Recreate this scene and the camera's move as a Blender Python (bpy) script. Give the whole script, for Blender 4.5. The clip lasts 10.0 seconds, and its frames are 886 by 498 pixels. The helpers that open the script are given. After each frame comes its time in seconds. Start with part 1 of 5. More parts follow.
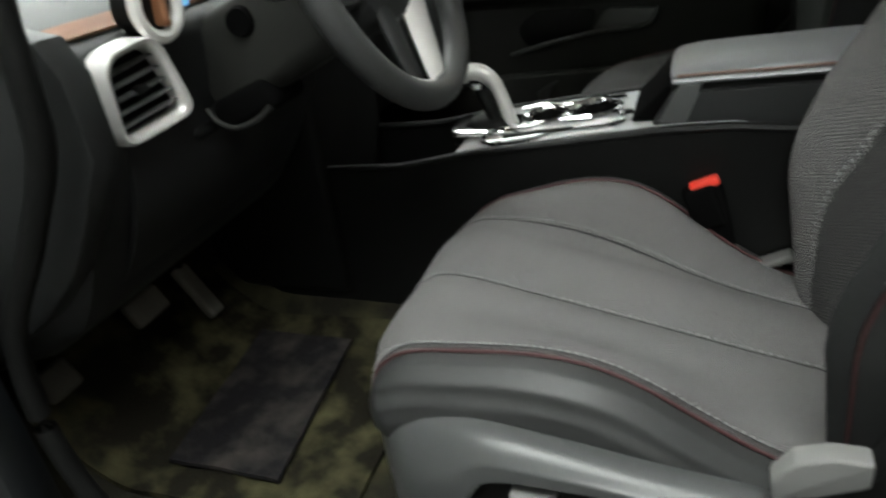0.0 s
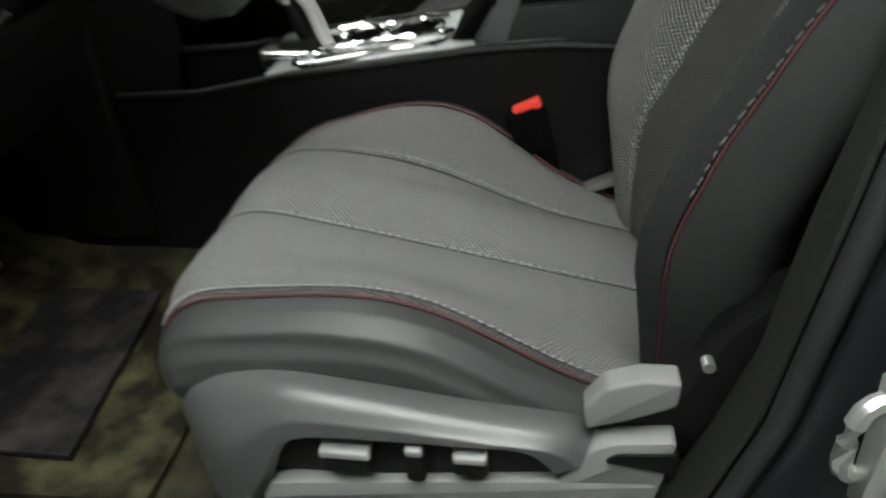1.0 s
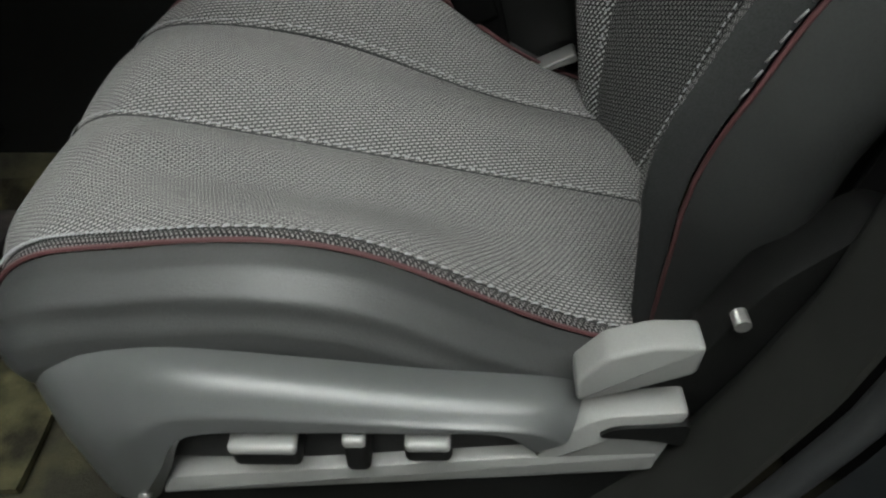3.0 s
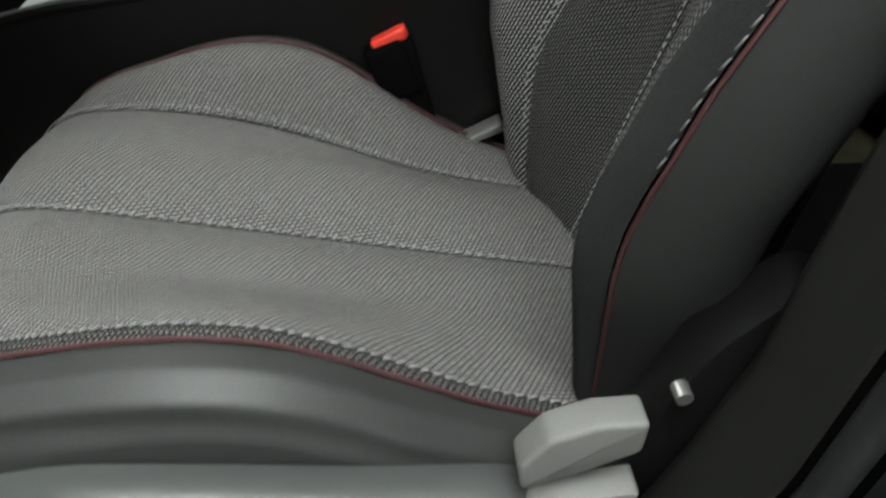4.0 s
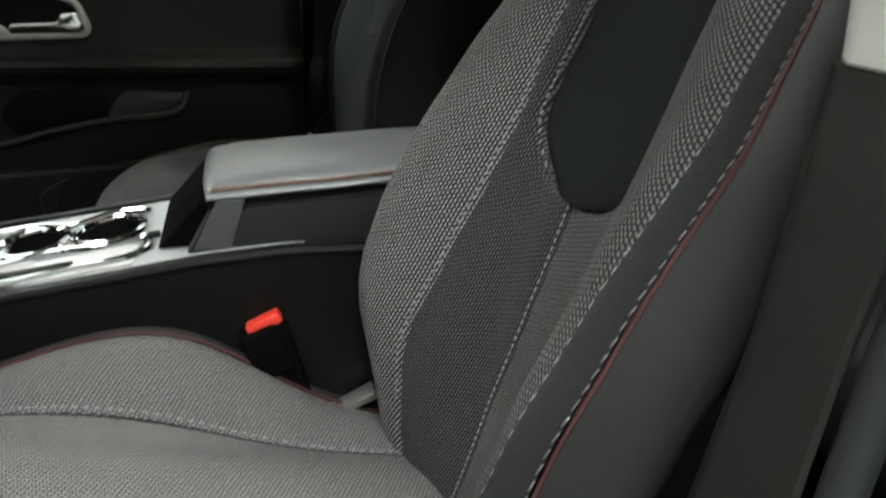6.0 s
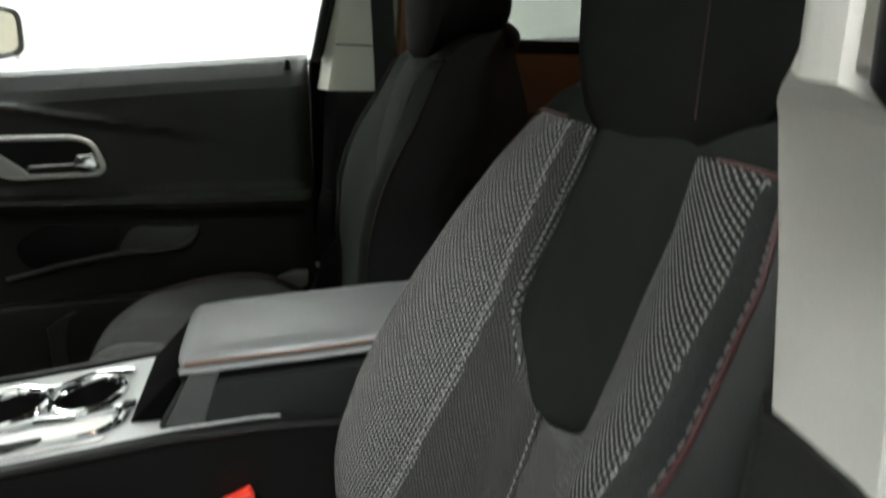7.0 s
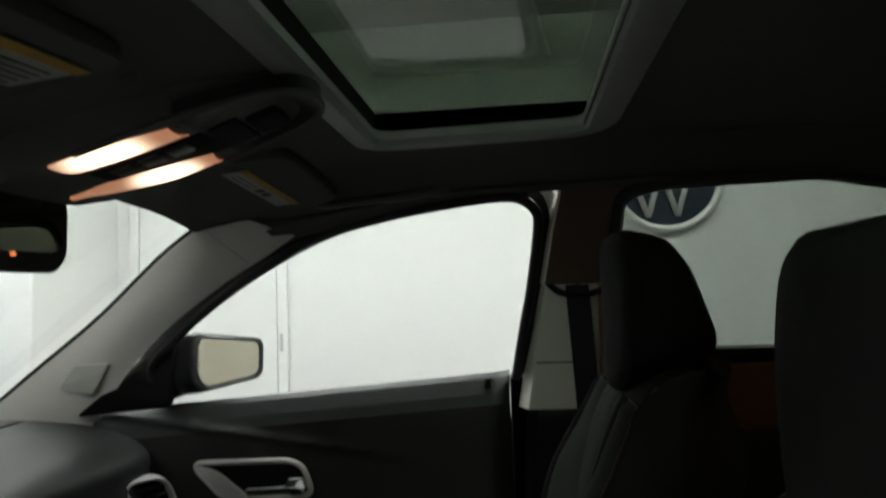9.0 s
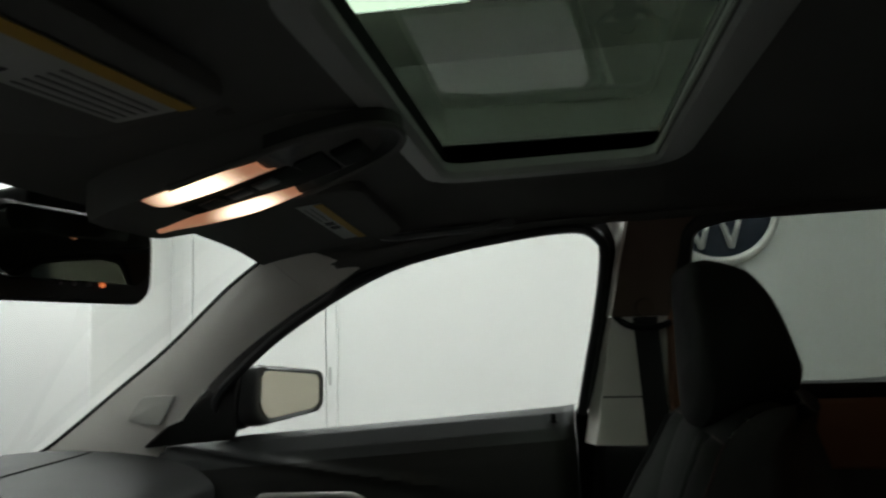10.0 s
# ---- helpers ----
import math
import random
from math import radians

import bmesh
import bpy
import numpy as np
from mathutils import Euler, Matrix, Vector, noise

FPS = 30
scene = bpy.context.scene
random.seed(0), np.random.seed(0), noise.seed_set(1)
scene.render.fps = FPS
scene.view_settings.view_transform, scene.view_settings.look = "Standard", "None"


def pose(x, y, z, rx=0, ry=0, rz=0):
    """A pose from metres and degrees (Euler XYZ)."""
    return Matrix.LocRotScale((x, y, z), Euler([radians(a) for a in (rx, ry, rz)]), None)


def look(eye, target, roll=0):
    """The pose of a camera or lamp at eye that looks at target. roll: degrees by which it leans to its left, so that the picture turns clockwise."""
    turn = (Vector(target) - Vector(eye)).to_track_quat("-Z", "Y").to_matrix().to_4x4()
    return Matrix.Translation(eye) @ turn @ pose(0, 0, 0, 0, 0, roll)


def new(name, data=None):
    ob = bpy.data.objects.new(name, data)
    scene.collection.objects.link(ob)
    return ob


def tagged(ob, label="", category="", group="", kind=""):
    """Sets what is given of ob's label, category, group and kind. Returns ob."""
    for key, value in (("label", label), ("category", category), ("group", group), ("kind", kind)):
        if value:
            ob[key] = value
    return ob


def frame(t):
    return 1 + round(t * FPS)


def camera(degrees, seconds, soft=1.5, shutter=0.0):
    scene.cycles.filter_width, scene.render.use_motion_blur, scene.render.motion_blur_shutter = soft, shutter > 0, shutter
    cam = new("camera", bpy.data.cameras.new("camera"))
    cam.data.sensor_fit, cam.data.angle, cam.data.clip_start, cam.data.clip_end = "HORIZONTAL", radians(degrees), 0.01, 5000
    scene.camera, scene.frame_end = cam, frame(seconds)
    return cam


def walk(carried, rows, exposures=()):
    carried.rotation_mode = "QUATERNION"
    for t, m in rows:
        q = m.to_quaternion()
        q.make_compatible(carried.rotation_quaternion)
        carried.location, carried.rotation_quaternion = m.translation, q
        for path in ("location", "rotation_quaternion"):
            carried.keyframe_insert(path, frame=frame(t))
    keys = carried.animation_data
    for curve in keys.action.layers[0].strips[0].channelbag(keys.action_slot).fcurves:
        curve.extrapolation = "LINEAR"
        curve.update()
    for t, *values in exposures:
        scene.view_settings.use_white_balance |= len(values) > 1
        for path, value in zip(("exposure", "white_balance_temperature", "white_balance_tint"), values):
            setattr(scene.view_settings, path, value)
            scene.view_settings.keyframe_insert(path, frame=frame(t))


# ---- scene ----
cam = camera(65.2, 10.0, soft=2.2, shutter=0.6)
PATH = [
    (0, (0.233, -1.271, 1.098), (-0.433, 0.363, 0.155), -7.4),
    (0.5, (0.276, -1.268, 1.074), (-0.231, 0.378, 0.057), -6.4),
    (1, (0.275, -1.188, 1.034), (0.007, 0.451, -0.081), -3.3),
    (1.5, (0.252, -1.106, 0.986), (0.116, 0.429, -0.289), -0.7),
    (2, (0.232, -1.059, 0.956), (0.137, 0.389, -0.421), -0.5),
    (3.5, (0.237, -0.982, 0.958), (0.269, 0.426, -0.462), -0.4),
    (4, (0.251, -0.972, 0.949), (0.376, 0.561, -0.329), -0.1),
    (4.5, (0.255, -0.962, 1.004), (0.487, 0.6, -0.223), 0.9),
    (5, (0.239, -0.961, 1.011), (0.607, 0.702, -0.037), 2.4),
    (6.5, (0.271, -0.954, 1.108), (0.81, 0.837, 0.399), 2.2),
    (7, (0.331, -0.905, 1.156), (0.759, 0.960, 0.574), 1.6),
    (7.5, (0.381, -0.850, 1.185), (0.669, 1.077, 0.733), 1.0),
    (8, (0.4055, -0.828, 1.209), (0.4335, 1.161, 1.002), -0.6),
    (8.5, (0.424, -0.828, 1.249), (0.247, 1.164, 1.23), -0.9),
    (9, (0.418, -0.815, 1.283), (0.2, 1.169, 1.422), -1.9),
    (9.5, (0.415, -0.814, 1.296), (0.150, 1.155, 1.520), -1.1),
    (10, (0.367, -0.819, 1.281), (0.04, 1.14, 1.521), -1.8),
]
EXPOSURES = [(0, 0.26), (1.0, 0.38), (2.0, 0.34), (3.5, 0.32), (4.5, 0.38), (5.0, 0.36), (6.5, 0.64), (7.0, 0.54), (7.5, 0.30), (8.0, 0.0), (8.5, -0.40), (9.5, -0.80), (10, -0.95)]
walk(cam, [(t, look(eye, target, roll)) for t, eye, target, roll in PATH], EXPOSURES)

# ---- light: a closed showroom with ceiling panels, faint grey world behind it ----
world = bpy.data.worlds.new("world")
world.use_nodes = True
world.node_tree.nodes["Background"].inputs[0].default_value = (0.8, 0.85, 0.9, 1)
world.node_tree.nodes["Background"].inputs[1].default_value = 0.05
scene.world = world
PANEL_STRENGTH = 22.0
DRIVER_PANEL_STRENGTH = 19.5


# ---- materials ----
def material(name, base, rough=0.5, metal=0.0, grain=0.0, scale=400.0, bump=0.0, stain=0.0, coat=0.0, spec=0.5, tint=None, patch=7.0):
    """A principled material with noise at two scales: fine grain and broad stains."""
    m = bpy.data.materials.new(name)
    m.use_nodes = True
    nt = m.node_tree
    p = nt.nodes["Principled BSDF"]
    p.inputs["Roughness"].default_value = rough
    p.inputs["Metallic"].default_value = metal
    p.inputs["Specular IOR Level"].default_value = spec
    p.inputs["Coat Weight"].default_value = coat
    co = nt.nodes.new("ShaderNodeTexCoord")
    fine = nt.nodes.new("ShaderNodeTexNoise")
    fine.inputs["Scale"].default_value = scale
    fine.inputs["Detail"].default_value = 4
    broad = nt.nodes.new("ShaderNodeTexNoise")
    broad.inputs["Scale"].default_value = patch
    broad.inputs["Detail"].default_value = 5
    nt.links.new(co.outputs["Object"], fine.inputs["Vector"])
    nt.links.new(co.outputs["Object"], broad.inputs["Vector"])
    mixa = nt.nodes.new("ShaderNodeMix")
    mixa.data_type = "RGBA"
    mixa.inputs["A"].default_value = (*[c * (1 - grain) for c in base], 1)
    mixa.inputs["B"].default_value = (*[min(1, c * (1 + grain)) for c in base], 1)
    nt.links.new(fine.outputs["Fac"], mixa.inputs["Factor"])
    mixb = nt.nodes.new("ShaderNodeMix")
    mixb.data_type = "RGBA"
    other = tint or [c * (1 - stain) for c in base]
    mixb.inputs["B"].default_value = (*other, 1)
    ramp = nt.nodes.new("ShaderNodeMapRange")
    ramp.inputs["From Min"].default_value = 0.45
    ramp.inputs["From Max"].default_value = 0.75
    ramp.inputs["To Max"].default_value = min(1.0, stain * 2)
    nt.links.new(broad.outputs["Fac"], ramp.inputs["Value"])
    nt.links.new(ramp.outputs["Result"], mixb.inputs["Factor"])
    nt.links.new(mixa.outputs["Result"], mixb.inputs["A"])
    nt.links.new(mixb.outputs["Result"], p.inputs["Base Color"])
    rr = nt.nodes.new("ShaderNodeMapRange")
    rr.inputs["To Min"].default_value = rough * 0.88
    rr.inputs["To Max"].default_value = min(1.0, rough * 1.12)
    nt.links.new(broad.outputs["Fac"], rr.inputs["Value"])
    nt.links.new(rr.outputs["Result"], p.inputs["Roughness"])
    if bump:
        b = nt.nodes.new("ShaderNodeBump")
        b.inputs["Strength"].default_value = 0.5
        b.inputs["Distance"].default_value = bump
        nt.links.new(fine.outputs["Fac"], b.inputs["Height"])
        nt.links.new(b.outputs["Normal"], p.inputs["Normal"])
    return m


def woven(name, thread, gap, width=0.0046, height=0.0033, mortar=0.0009, angle=-14):
    """Knitted seat cloth: staggered pale threads over a dark ground, laid out in metres along the UVs."""
    m = material(name, thread, 0.9, grain=0.25, scale=900, stain=0.12)
    nt = m.node_tree
    p = nt.nodes["Principled BSDF"]
    p.inputs["Sheen Weight"].default_value = 0.02
    p.inputs["Specular IOR Level"].default_value = 0.12
    uv = nt.nodes.new("ShaderNodeTexCoord")
    brick = nt.nodes.new("ShaderNodeTexBrick")
    brick.offset = 0.5
    turn = nt.nodes.new("ShaderNodeMapping")
    turn.inputs["Rotation"].default_value = (0, 0, radians(angle))
    brick.inputs["Scale"].default_value = 1.0
    brick.inputs["Brick Width"].default_value = width
    brick.inputs["Row Height"].default_value = height
    brick.inputs["Mortar Size"].default_value = mortar
    brick.inputs["Mortar Smooth"].default_value = 0.3
    brick.inputs["Color1"].default_value = (*thread, 1)
    brick.inputs["Color2"].default_value = (*[c * 0.8 for c in thread], 1)
    brick.inputs["Mortar"].default_value = (*gap, 1)
    nt.links.new(uv.outputs["UV"], turn.inputs["Vector"])
    nt.links.new(turn.outputs["Vector"], brick.inputs["Vector"])
    old = p.inputs["Base Color"].links[0].from_socket
    mul = nt.nodes.new("ShaderNodeMix")
    mul.data_type = "RGBA"
    mul.inputs["Factor"].default_value = 0.94
    nt.links.new(old, mul.inputs["A"])
    nt.links.new(brick.outputs["Color"], mul.inputs["B"])
    nt.links.new(mul.outputs["Result"], p.inputs["Base Color"])
    b = nt.nodes.new("ShaderNodeBump")
    b.invert = True
    b.inputs["Strength"].default_value = 0.6
    b.inputs["Distance"].default_value = 0.001
    nt.links.new(brick.outputs["Fac"], b.inputs["Height"])
    nt.links.new(b.outputs["Normal"], p.inputs["Normal"])
    return m


def thin_glass(name, tint, gloss=0.08):
    """A thin pane: lets light straight through, tinted, and mirrors a little."""
    m = bpy.data.materials.new(name)
    m.use_nodes = True
    nt = m.node_tree
    nt.nodes.remove(nt.nodes["Principled BSDF"])
    clear = nt.nodes.new("ShaderNodeBsdfTransparent")
    clear.inputs[0].default_value = (*tint, 1)
    shine = nt.nodes.new("ShaderNodeBsdfGlossy")
    shine.inputs["Roughness"].default_value = 0.02
    facing = nt.nodes.new("ShaderNodeLayerWeight")
    facing.inputs["Blend"].default_value = 0.5
    steep = nt.nodes.new("ShaderNodeMath")
    steep.operation = "POWER"
    steep.inputs[1].default_value = 4.0
    amount = nt.nodes.new("ShaderNodeMapRange")
    amount.inputs["To Min"].default_value = gloss * 0.15
    amount.inputs["To Max"].default_value = 0.4
    mix = nt.nodes.new("ShaderNodeMixShader")
    nt.links.new(facing.outputs["Facing"], steep.inputs[0])
    nt.links.new(steep.outputs[0], amount.inputs["Value"])
    nt.links.new(amount.outputs["Result"], mix.inputs[0])
    nt.links.new(clear.outputs[0], mix.inputs[1])
    nt.links.new(shine.outputs[0], mix.inputs[2])
    nt.links.new(mix.outputs[0], nt.nodes["Material Output"].inputs[0])
    return m


def glowing(name, colour, strength):
    m = bpy.data.materials.new(name)
    m.use_nodes = True
    p = m.node_tree.nodes["Principled BSDF"]
    p.inputs["Base Color"].default_value = (*colour, 1)
    p.inputs["Emission Color"].default_value = (*colour, 1)
    p.inputs["Emission Strength"].default_value = strength
    return m


def lamp_lens(name, bulb, reach):
    """A frosted lens with a filament bulb behind it: white at the bulb, orange towards its ends."""
    m = bpy.data.materials.new(name)
    m.use_nodes = True
    nt = m.node_tree
    p = nt.nodes["Principled BSDF"]
    p.inputs["Base Color"].default_value = (0.55, 0.40, 0.30, 1)
    p.inputs["Roughness"].default_value = 0.35
    geo = nt.nodes.new("ShaderNodeNewGeometry")
    gap = nt.nodes.new("ShaderNodeVectorMath")
    gap.operation = "DISTANCE"
    gap.inputs[1].default_value = bulb
    nt.links.new(geo.outputs["Position"], gap.inputs[0])
    fall = nt.nodes.new("ShaderNodeMapRange")
    fall.interpolation_type = "SMOOTHSTEP"
    fall.inputs["From Min"].default_value = 0.008
    fall.inputs["From Max"].default_value = reach
    fall.inputs["To Min"].default_value = 1.0
    fall.inputs["To Max"].default_value = 0.0
    nt.links.new(gap.outputs["Value"], fall.inputs["Value"])
    tone = nt.nodes.new("ShaderNodeMix")
    tone.data_type = "RGBA"
    tone.inputs["A"].default_value = (0.55, 0.23, 0.12, 1)
    tone.inputs["B"].default_value = (7.0, 5.2, 3.6, 1)
    power = nt.nodes.new("ShaderNodeMath")
    power.operation = "POWER"
    power.inputs[1].default_value = 1.8
    nt.links.new(fall.outputs["Result"], power.inputs[0])
    nt.links.new(power.outputs[0], tone.inputs["Factor"])
    nt.links.new(tone.outputs["Result"], p.inputs["Emission Color"])
    p.inputs["Emission Strength"].default_value = 1.0
    return m


CLOTH = woven("seat_cloth_pale", (0.275, 0.267, 0.262), (0.034, 0.034, 0.034), 0.0064, 0.0035, 0.00098)
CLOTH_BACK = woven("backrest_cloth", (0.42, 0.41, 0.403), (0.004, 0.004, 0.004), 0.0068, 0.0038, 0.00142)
# Wing cloth dimmed for panels turned from the light; also the edge strip.
CLOTH_MID = woven("edge_strip_and_shaded_cloth", (0.215, 0.210, 0.206), (0.005, 0.005, 0.005), 0.0062, 0.0035, 0.00122, 64)
# Darker cloth; on the passenger's cushion it stands in for shade.
CLOTH_DIM = woven("dark_and_shaded_cloth", (0.122, 0.120, 0.117), (0.006, 0.006, 0.006), 0.0068, 0.0038, 0.00122)
CLOTH_DARK = material("seat_cloth_dark", (0.026, 0.027, 0.027), 0.9, grain=0.5, scale=700, bump=0.0008, stain=0.15, spec=0.12)
VINYL = material("seat_vinyl", (0.010, 0.011, 0.0115), 0.55, grain=0.3, scale=500, bump=0.0006, stain=0.15, spec=0.3)
# Seat leatherette, base lightened to stand in for the bolster's broad highlight.
LEATHER = material("bolster_leatherette", (0.033, 0.034, 0.0335), 0.5, grain=0.3, scale=500, bump=0.0006, stain=0.15, spec=0.45)
FLANK = material("flank_leatherette", (0.0215, 0.0225, 0.022), 0.55, grain=0.3, scale=500, bump=0.0006, stain=0.15, spec=0.35)
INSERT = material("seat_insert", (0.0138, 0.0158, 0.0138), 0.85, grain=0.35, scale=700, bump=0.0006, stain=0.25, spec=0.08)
HEADCLOTH = material("headrest_cloth", (0.0105, 0.0112, 0.0101), 0.85, grain=0.35, scale=700, bump=0.0006, stain=0.2, spec=0.1)
DARK_RED = material("dark_red_thread", (0.034, 0.012, 0.012), 0.7, grain=0.2, scale=900)
RED = material("red_piping", (0.060, 0.020, 0.021), 0.6, grain=0.25, scale=900)
THREAD_DIM = material("grey_thread", (0.17, 0.17, 0.173), 0.8, grain=0.2, scale=900)
THREAD = material("pale_thread", (0.27, 0.27, 0.275), 0.8, grain=0.2, scale=900)
TRIM_GREY = material("grey_seat_plastic", (0.072, 0.0745, 0.0745), 0.36, grain=0.15, scale=900, bump=0.0004, stain=0.12)
SWITCH = material("switch_plastic", (0.20, 0.20, 0.195), 0.35, grain=0.1, scale=600)
RAIL = material("pale_bracket_plastic", (0.17, 0.17, 0.165), 0.5, grain=0.12, scale=500, stain=0.12)
BLACK = material("black_plastic", (0.005, 0.0052, 0.005), 0.5, grain=0.3, scale=800, bump=0.0004, stain=0.2, spec=0.2)
DASH = material("dash_plastic", (0.0145, 0.0153, 0.0152), 0.5, grain=0.25, scale=900, bump=0.0005, stain=0.15, spec=0.35)
DOOR_TOP = material("door_trim_plastic_lightened", (0.027, 0.029, 0.029), 0.42, grain=0.2, scale=900, bump=0.0005, stain=0.12, spec=0.45)
DOORSKIN = material("door_trim_plastic", (0.022, 0.0225, 0.020), 0.48, grain=0.25, scale=900, bump=0.0005, stain=0.15, spec=0.35)
PILLAR_DARK = material("pillar_trim_plastic", (0.0165, 0.017, 0.015), 0.6, grain=0.2, scale=900, bump=0.0005, stain=0.12, spec=0.3)
RUBBER = material("rubber_seal", (0.012, 0.013, 0.014), 0.6, grain=0.3, scale=300, stain=0.2)
CREAM = material("pale_pillar_trim", (0.79, 0.765, 0.72), 0.65, grain=0.08, scale=900, bump=0.0004, stain=0.06, spec=0.4)
LINER = material("headliner_cloth", (0.104, 0.104, 0.098), 0.95, grain=0.15, scale=1200, bump=0.0006, stain=0.06, spec=0.1)
SILVER = material("satin_silver", (0.76, 0.75, 0.73), 0.30, 0.30, grain=0.06, scale=500, stain=0.08)
SILVER_PAINT = material("silver_console_paint", (0.50, 0.515, 0.515), 0.38, 0.25, grain=0.1, scale=800, stain=0.08)
CHROME = material("chrome", (0.85, 0.85, 0.86), 0.08, 1.0)
ARMREST = material("armrest_vinyl", (0.195, 0.202, 0.208), 0.32, grain=0.12, scale=600, bump=0.0003, stain=0.08, spec=0.8)
ORANGE_RED = material("buckle_red", (0.75, 0.05, 0.03), 0.4, grain=0.1, scale=300)
CARPET = material("dark_carpet", (0.016, 0.015, 0.011), 0.97, grain=0.6, scale=500, bump=0.003, stain=0.4, tint=(0.06, 0.057, 0.03), patch=11.0, spec=0.1)
MAT = material("floor_mat", (0.010, 0.009, 0.006), 0.95, grain=0.6, scale=300, bump=0.003, stain=0.5, tint=(0.07, 0.066, 0.034), patch=13.0, spec=0.1)
HEEL = material("heel_pad_rubber", (0.010, 0.0095, 0.0105), 0.8, grain=0.5, scale=250, bump=0.002, stain=0.45, tint=(0.045, 0.040, 0.036), patch=18.0, spec=0.1)
PEDAL = material("pedal_rubber", (0.13, 0.125, 0.11), 0.7, grain=0.3, scale=200, stain=0.3)
PAINT = material("dark_body_paint", (0.006, 0.0072, 0.0085), 0.35, 0.0, grain=0.1, scale=900, coat=0.25)
STEEL = material("bare_steel", (0.6, 0.6, 0.58), 0.35, 0.9, grain=0.15, scale=300, stain=0.2)
TAUPE = material("taupe_trim", (0.115, 0.082, 0.064), 0.8, grain=0.15, scale=900, bump=0.0004, stain=0.08, spec=0.2)
BELT = material("belt_webbing", (0.012, 0.012, 0.013), 0.85, grain=0.35, scale=900)
BROWN_GLINT = material("brown_reflection", (0.13, 0.065, 0.04), 0.5, grain=0.2, scale=600, stain=0.15)
BROWN = material("rear_trim_brown", (0.19, 0.08, 0.036), 0.6, grain=0.2, scale=600, stain=0.2)
WALL = material("painted_wall", (0.80, 0.81, 0.80), 0.75, grain=0.03, scale=60, bump=0.001, stain=0.04)
CEIL = material("showroom_ceiling_paint", (0.62, 0.64, 0.61), 0.8, grain=0.05, scale=60, stain=0.08)
FLOOR = material("showroom_floor_tile", (0.14, 0.14, 0.135), 0.35, grain=0.12, scale=40, stain=0.12)
WALL_DARK = material("dark_painted_wall", (0.16, 0.165, 0.16), 0.8, grain=0.05, scale=60, stain=0.08)
WALL_GREY = material("grey_painted_wall", (0.46, 0.47, 0.46), 0.8, grain=0.05, scale=60, stain=0.08)
WALL_WARM = material("beige_painted_wall", (0.72, 0.66, 0.55), 0.8, grain=0.04, scale=60, stain=0.06)
GOLD = material("gold_board", (0.62, 0.38, 0.08), 0.5, grain=0.15, scale=60, stain=0.1)
NAVY = material("sign_navy", (0.022, 0.032, 0.05), 0.3, grain=0.1, scale=60)
PAPER = material("label_paper", (0.34, 0.34, 0.325), 0.7, grain=0.05, scale=300)
YELLOW = material("label_yellow", (0.38, 0.22, 0.018), 0.7, grain=0.05, scale=300)
PRINT = material("faded_print", (0.16, 0.16, 0.16), 0.7)
INK = material("label_ink", (0.03, 0.03, 0.03), 0.7)
# Flat near-black; also stands in for shade in gaps and recesses.
NEAR_BLACK = material("near_black", (0.003, 0.003, 0.003), 0.95, grain=0.3, scale=500, spec=0.03)
SURROUND = material("sunroof_surround_plastic", (0.27, 0.275, 0.265), 0.6, grain=0.1, scale=700, bump=0.0003, stain=0.08)
GRILLE = material("grille_grey", (0.62, 0.61, 0.57), 0.7, grain=0.3, scale=700, bump=0.001)
GLASS = thin_glass("window_glass", (0.955, 0.96, 0.955), 0.1)
TINTED = thin_glass("sunroof_glass", (0.275, 0.31, 0.27), 0.12)
PRIVACY = thin_glass("privacy_glass", (0.50, 0.52, 0.50), 0.1)
MIRROR = material("mirror_silver", (0.78, 0.79, 0.76), 0.02, 1.0)
MIRROR_DIM = material("mirror_dimmed", (0.32, 0.35, 0.32), 0.03, 1.0)
LAMP_A = lamp_lens("map_lamp_lens_driver", (-0.045, -0.083, 1.457), 0.075)
LAMP_B = lamp_lens("map_lamp_lens_passenger", (-0.040, 0.045, 1.459), 0.070)
LAMP_REAR = glowing("dome_lamp_lens", (1.0, 0.55, 0.30), 5.0)
AMBER = glowing("amber_button", (1.0, 0.25, 0.08), 1.2)
BLUE_GLOW = glowing("blue_glow", (0.20, 0.55, 1.0), 0.55)
PANEL_DIM = glowing("ceiling_panel_lens_dim", (0.962, 1.0, 0.972), DRIVER_PANEL_STRENGTH)
PANEL = glowing("ceiling_panel_lens", (0.962, 1.0, 0.972), PANEL_STRENGTH)


# ---- mesh helpers ----
def smoothstep(a, b, x):
    t = min(1.0, max(0.0, (x - a) / (b - a)))
    return t * t * (3 - 2 * t)


def lerp_table(table, x):
    xs, ys = zip(*table)
    return float(np.interp(x, xs, ys))


def spline(pts, n):
    """n+1 points along a Catmull-Rom curve through pts."""
    p = [Vector(q) for q in pts]
    p = [2 * p[0] - p[1]] + p + [2 * p[-1] - p[-2]]
    out, spans = [], len(p) - 3
    for i in range(n + 1):
        f = i / n * spans
        k = min(int(f), spans - 1)
        t = f - k
        a, b, c, d = p[k:k + 4]
        out.append(0.5 * ((2 * b) + (c - a) * t + (2 * a - 5 * b + 4 * c - d) * t * t + (3 * b - a - 3 * c + d) * t ** 3))
    return out


def thing(name, base, label, category, group="", kind=""):
    ob = new(name)
    ob.empty_display_size = 0.05
    ob.location = base
    return tagged(ob, label, category, group, kind)


def base_of(ob):
    at = Vector(ob.location)
    while ob.parent:
        ob = ob.parent
        at += Vector(ob.location)
    return at


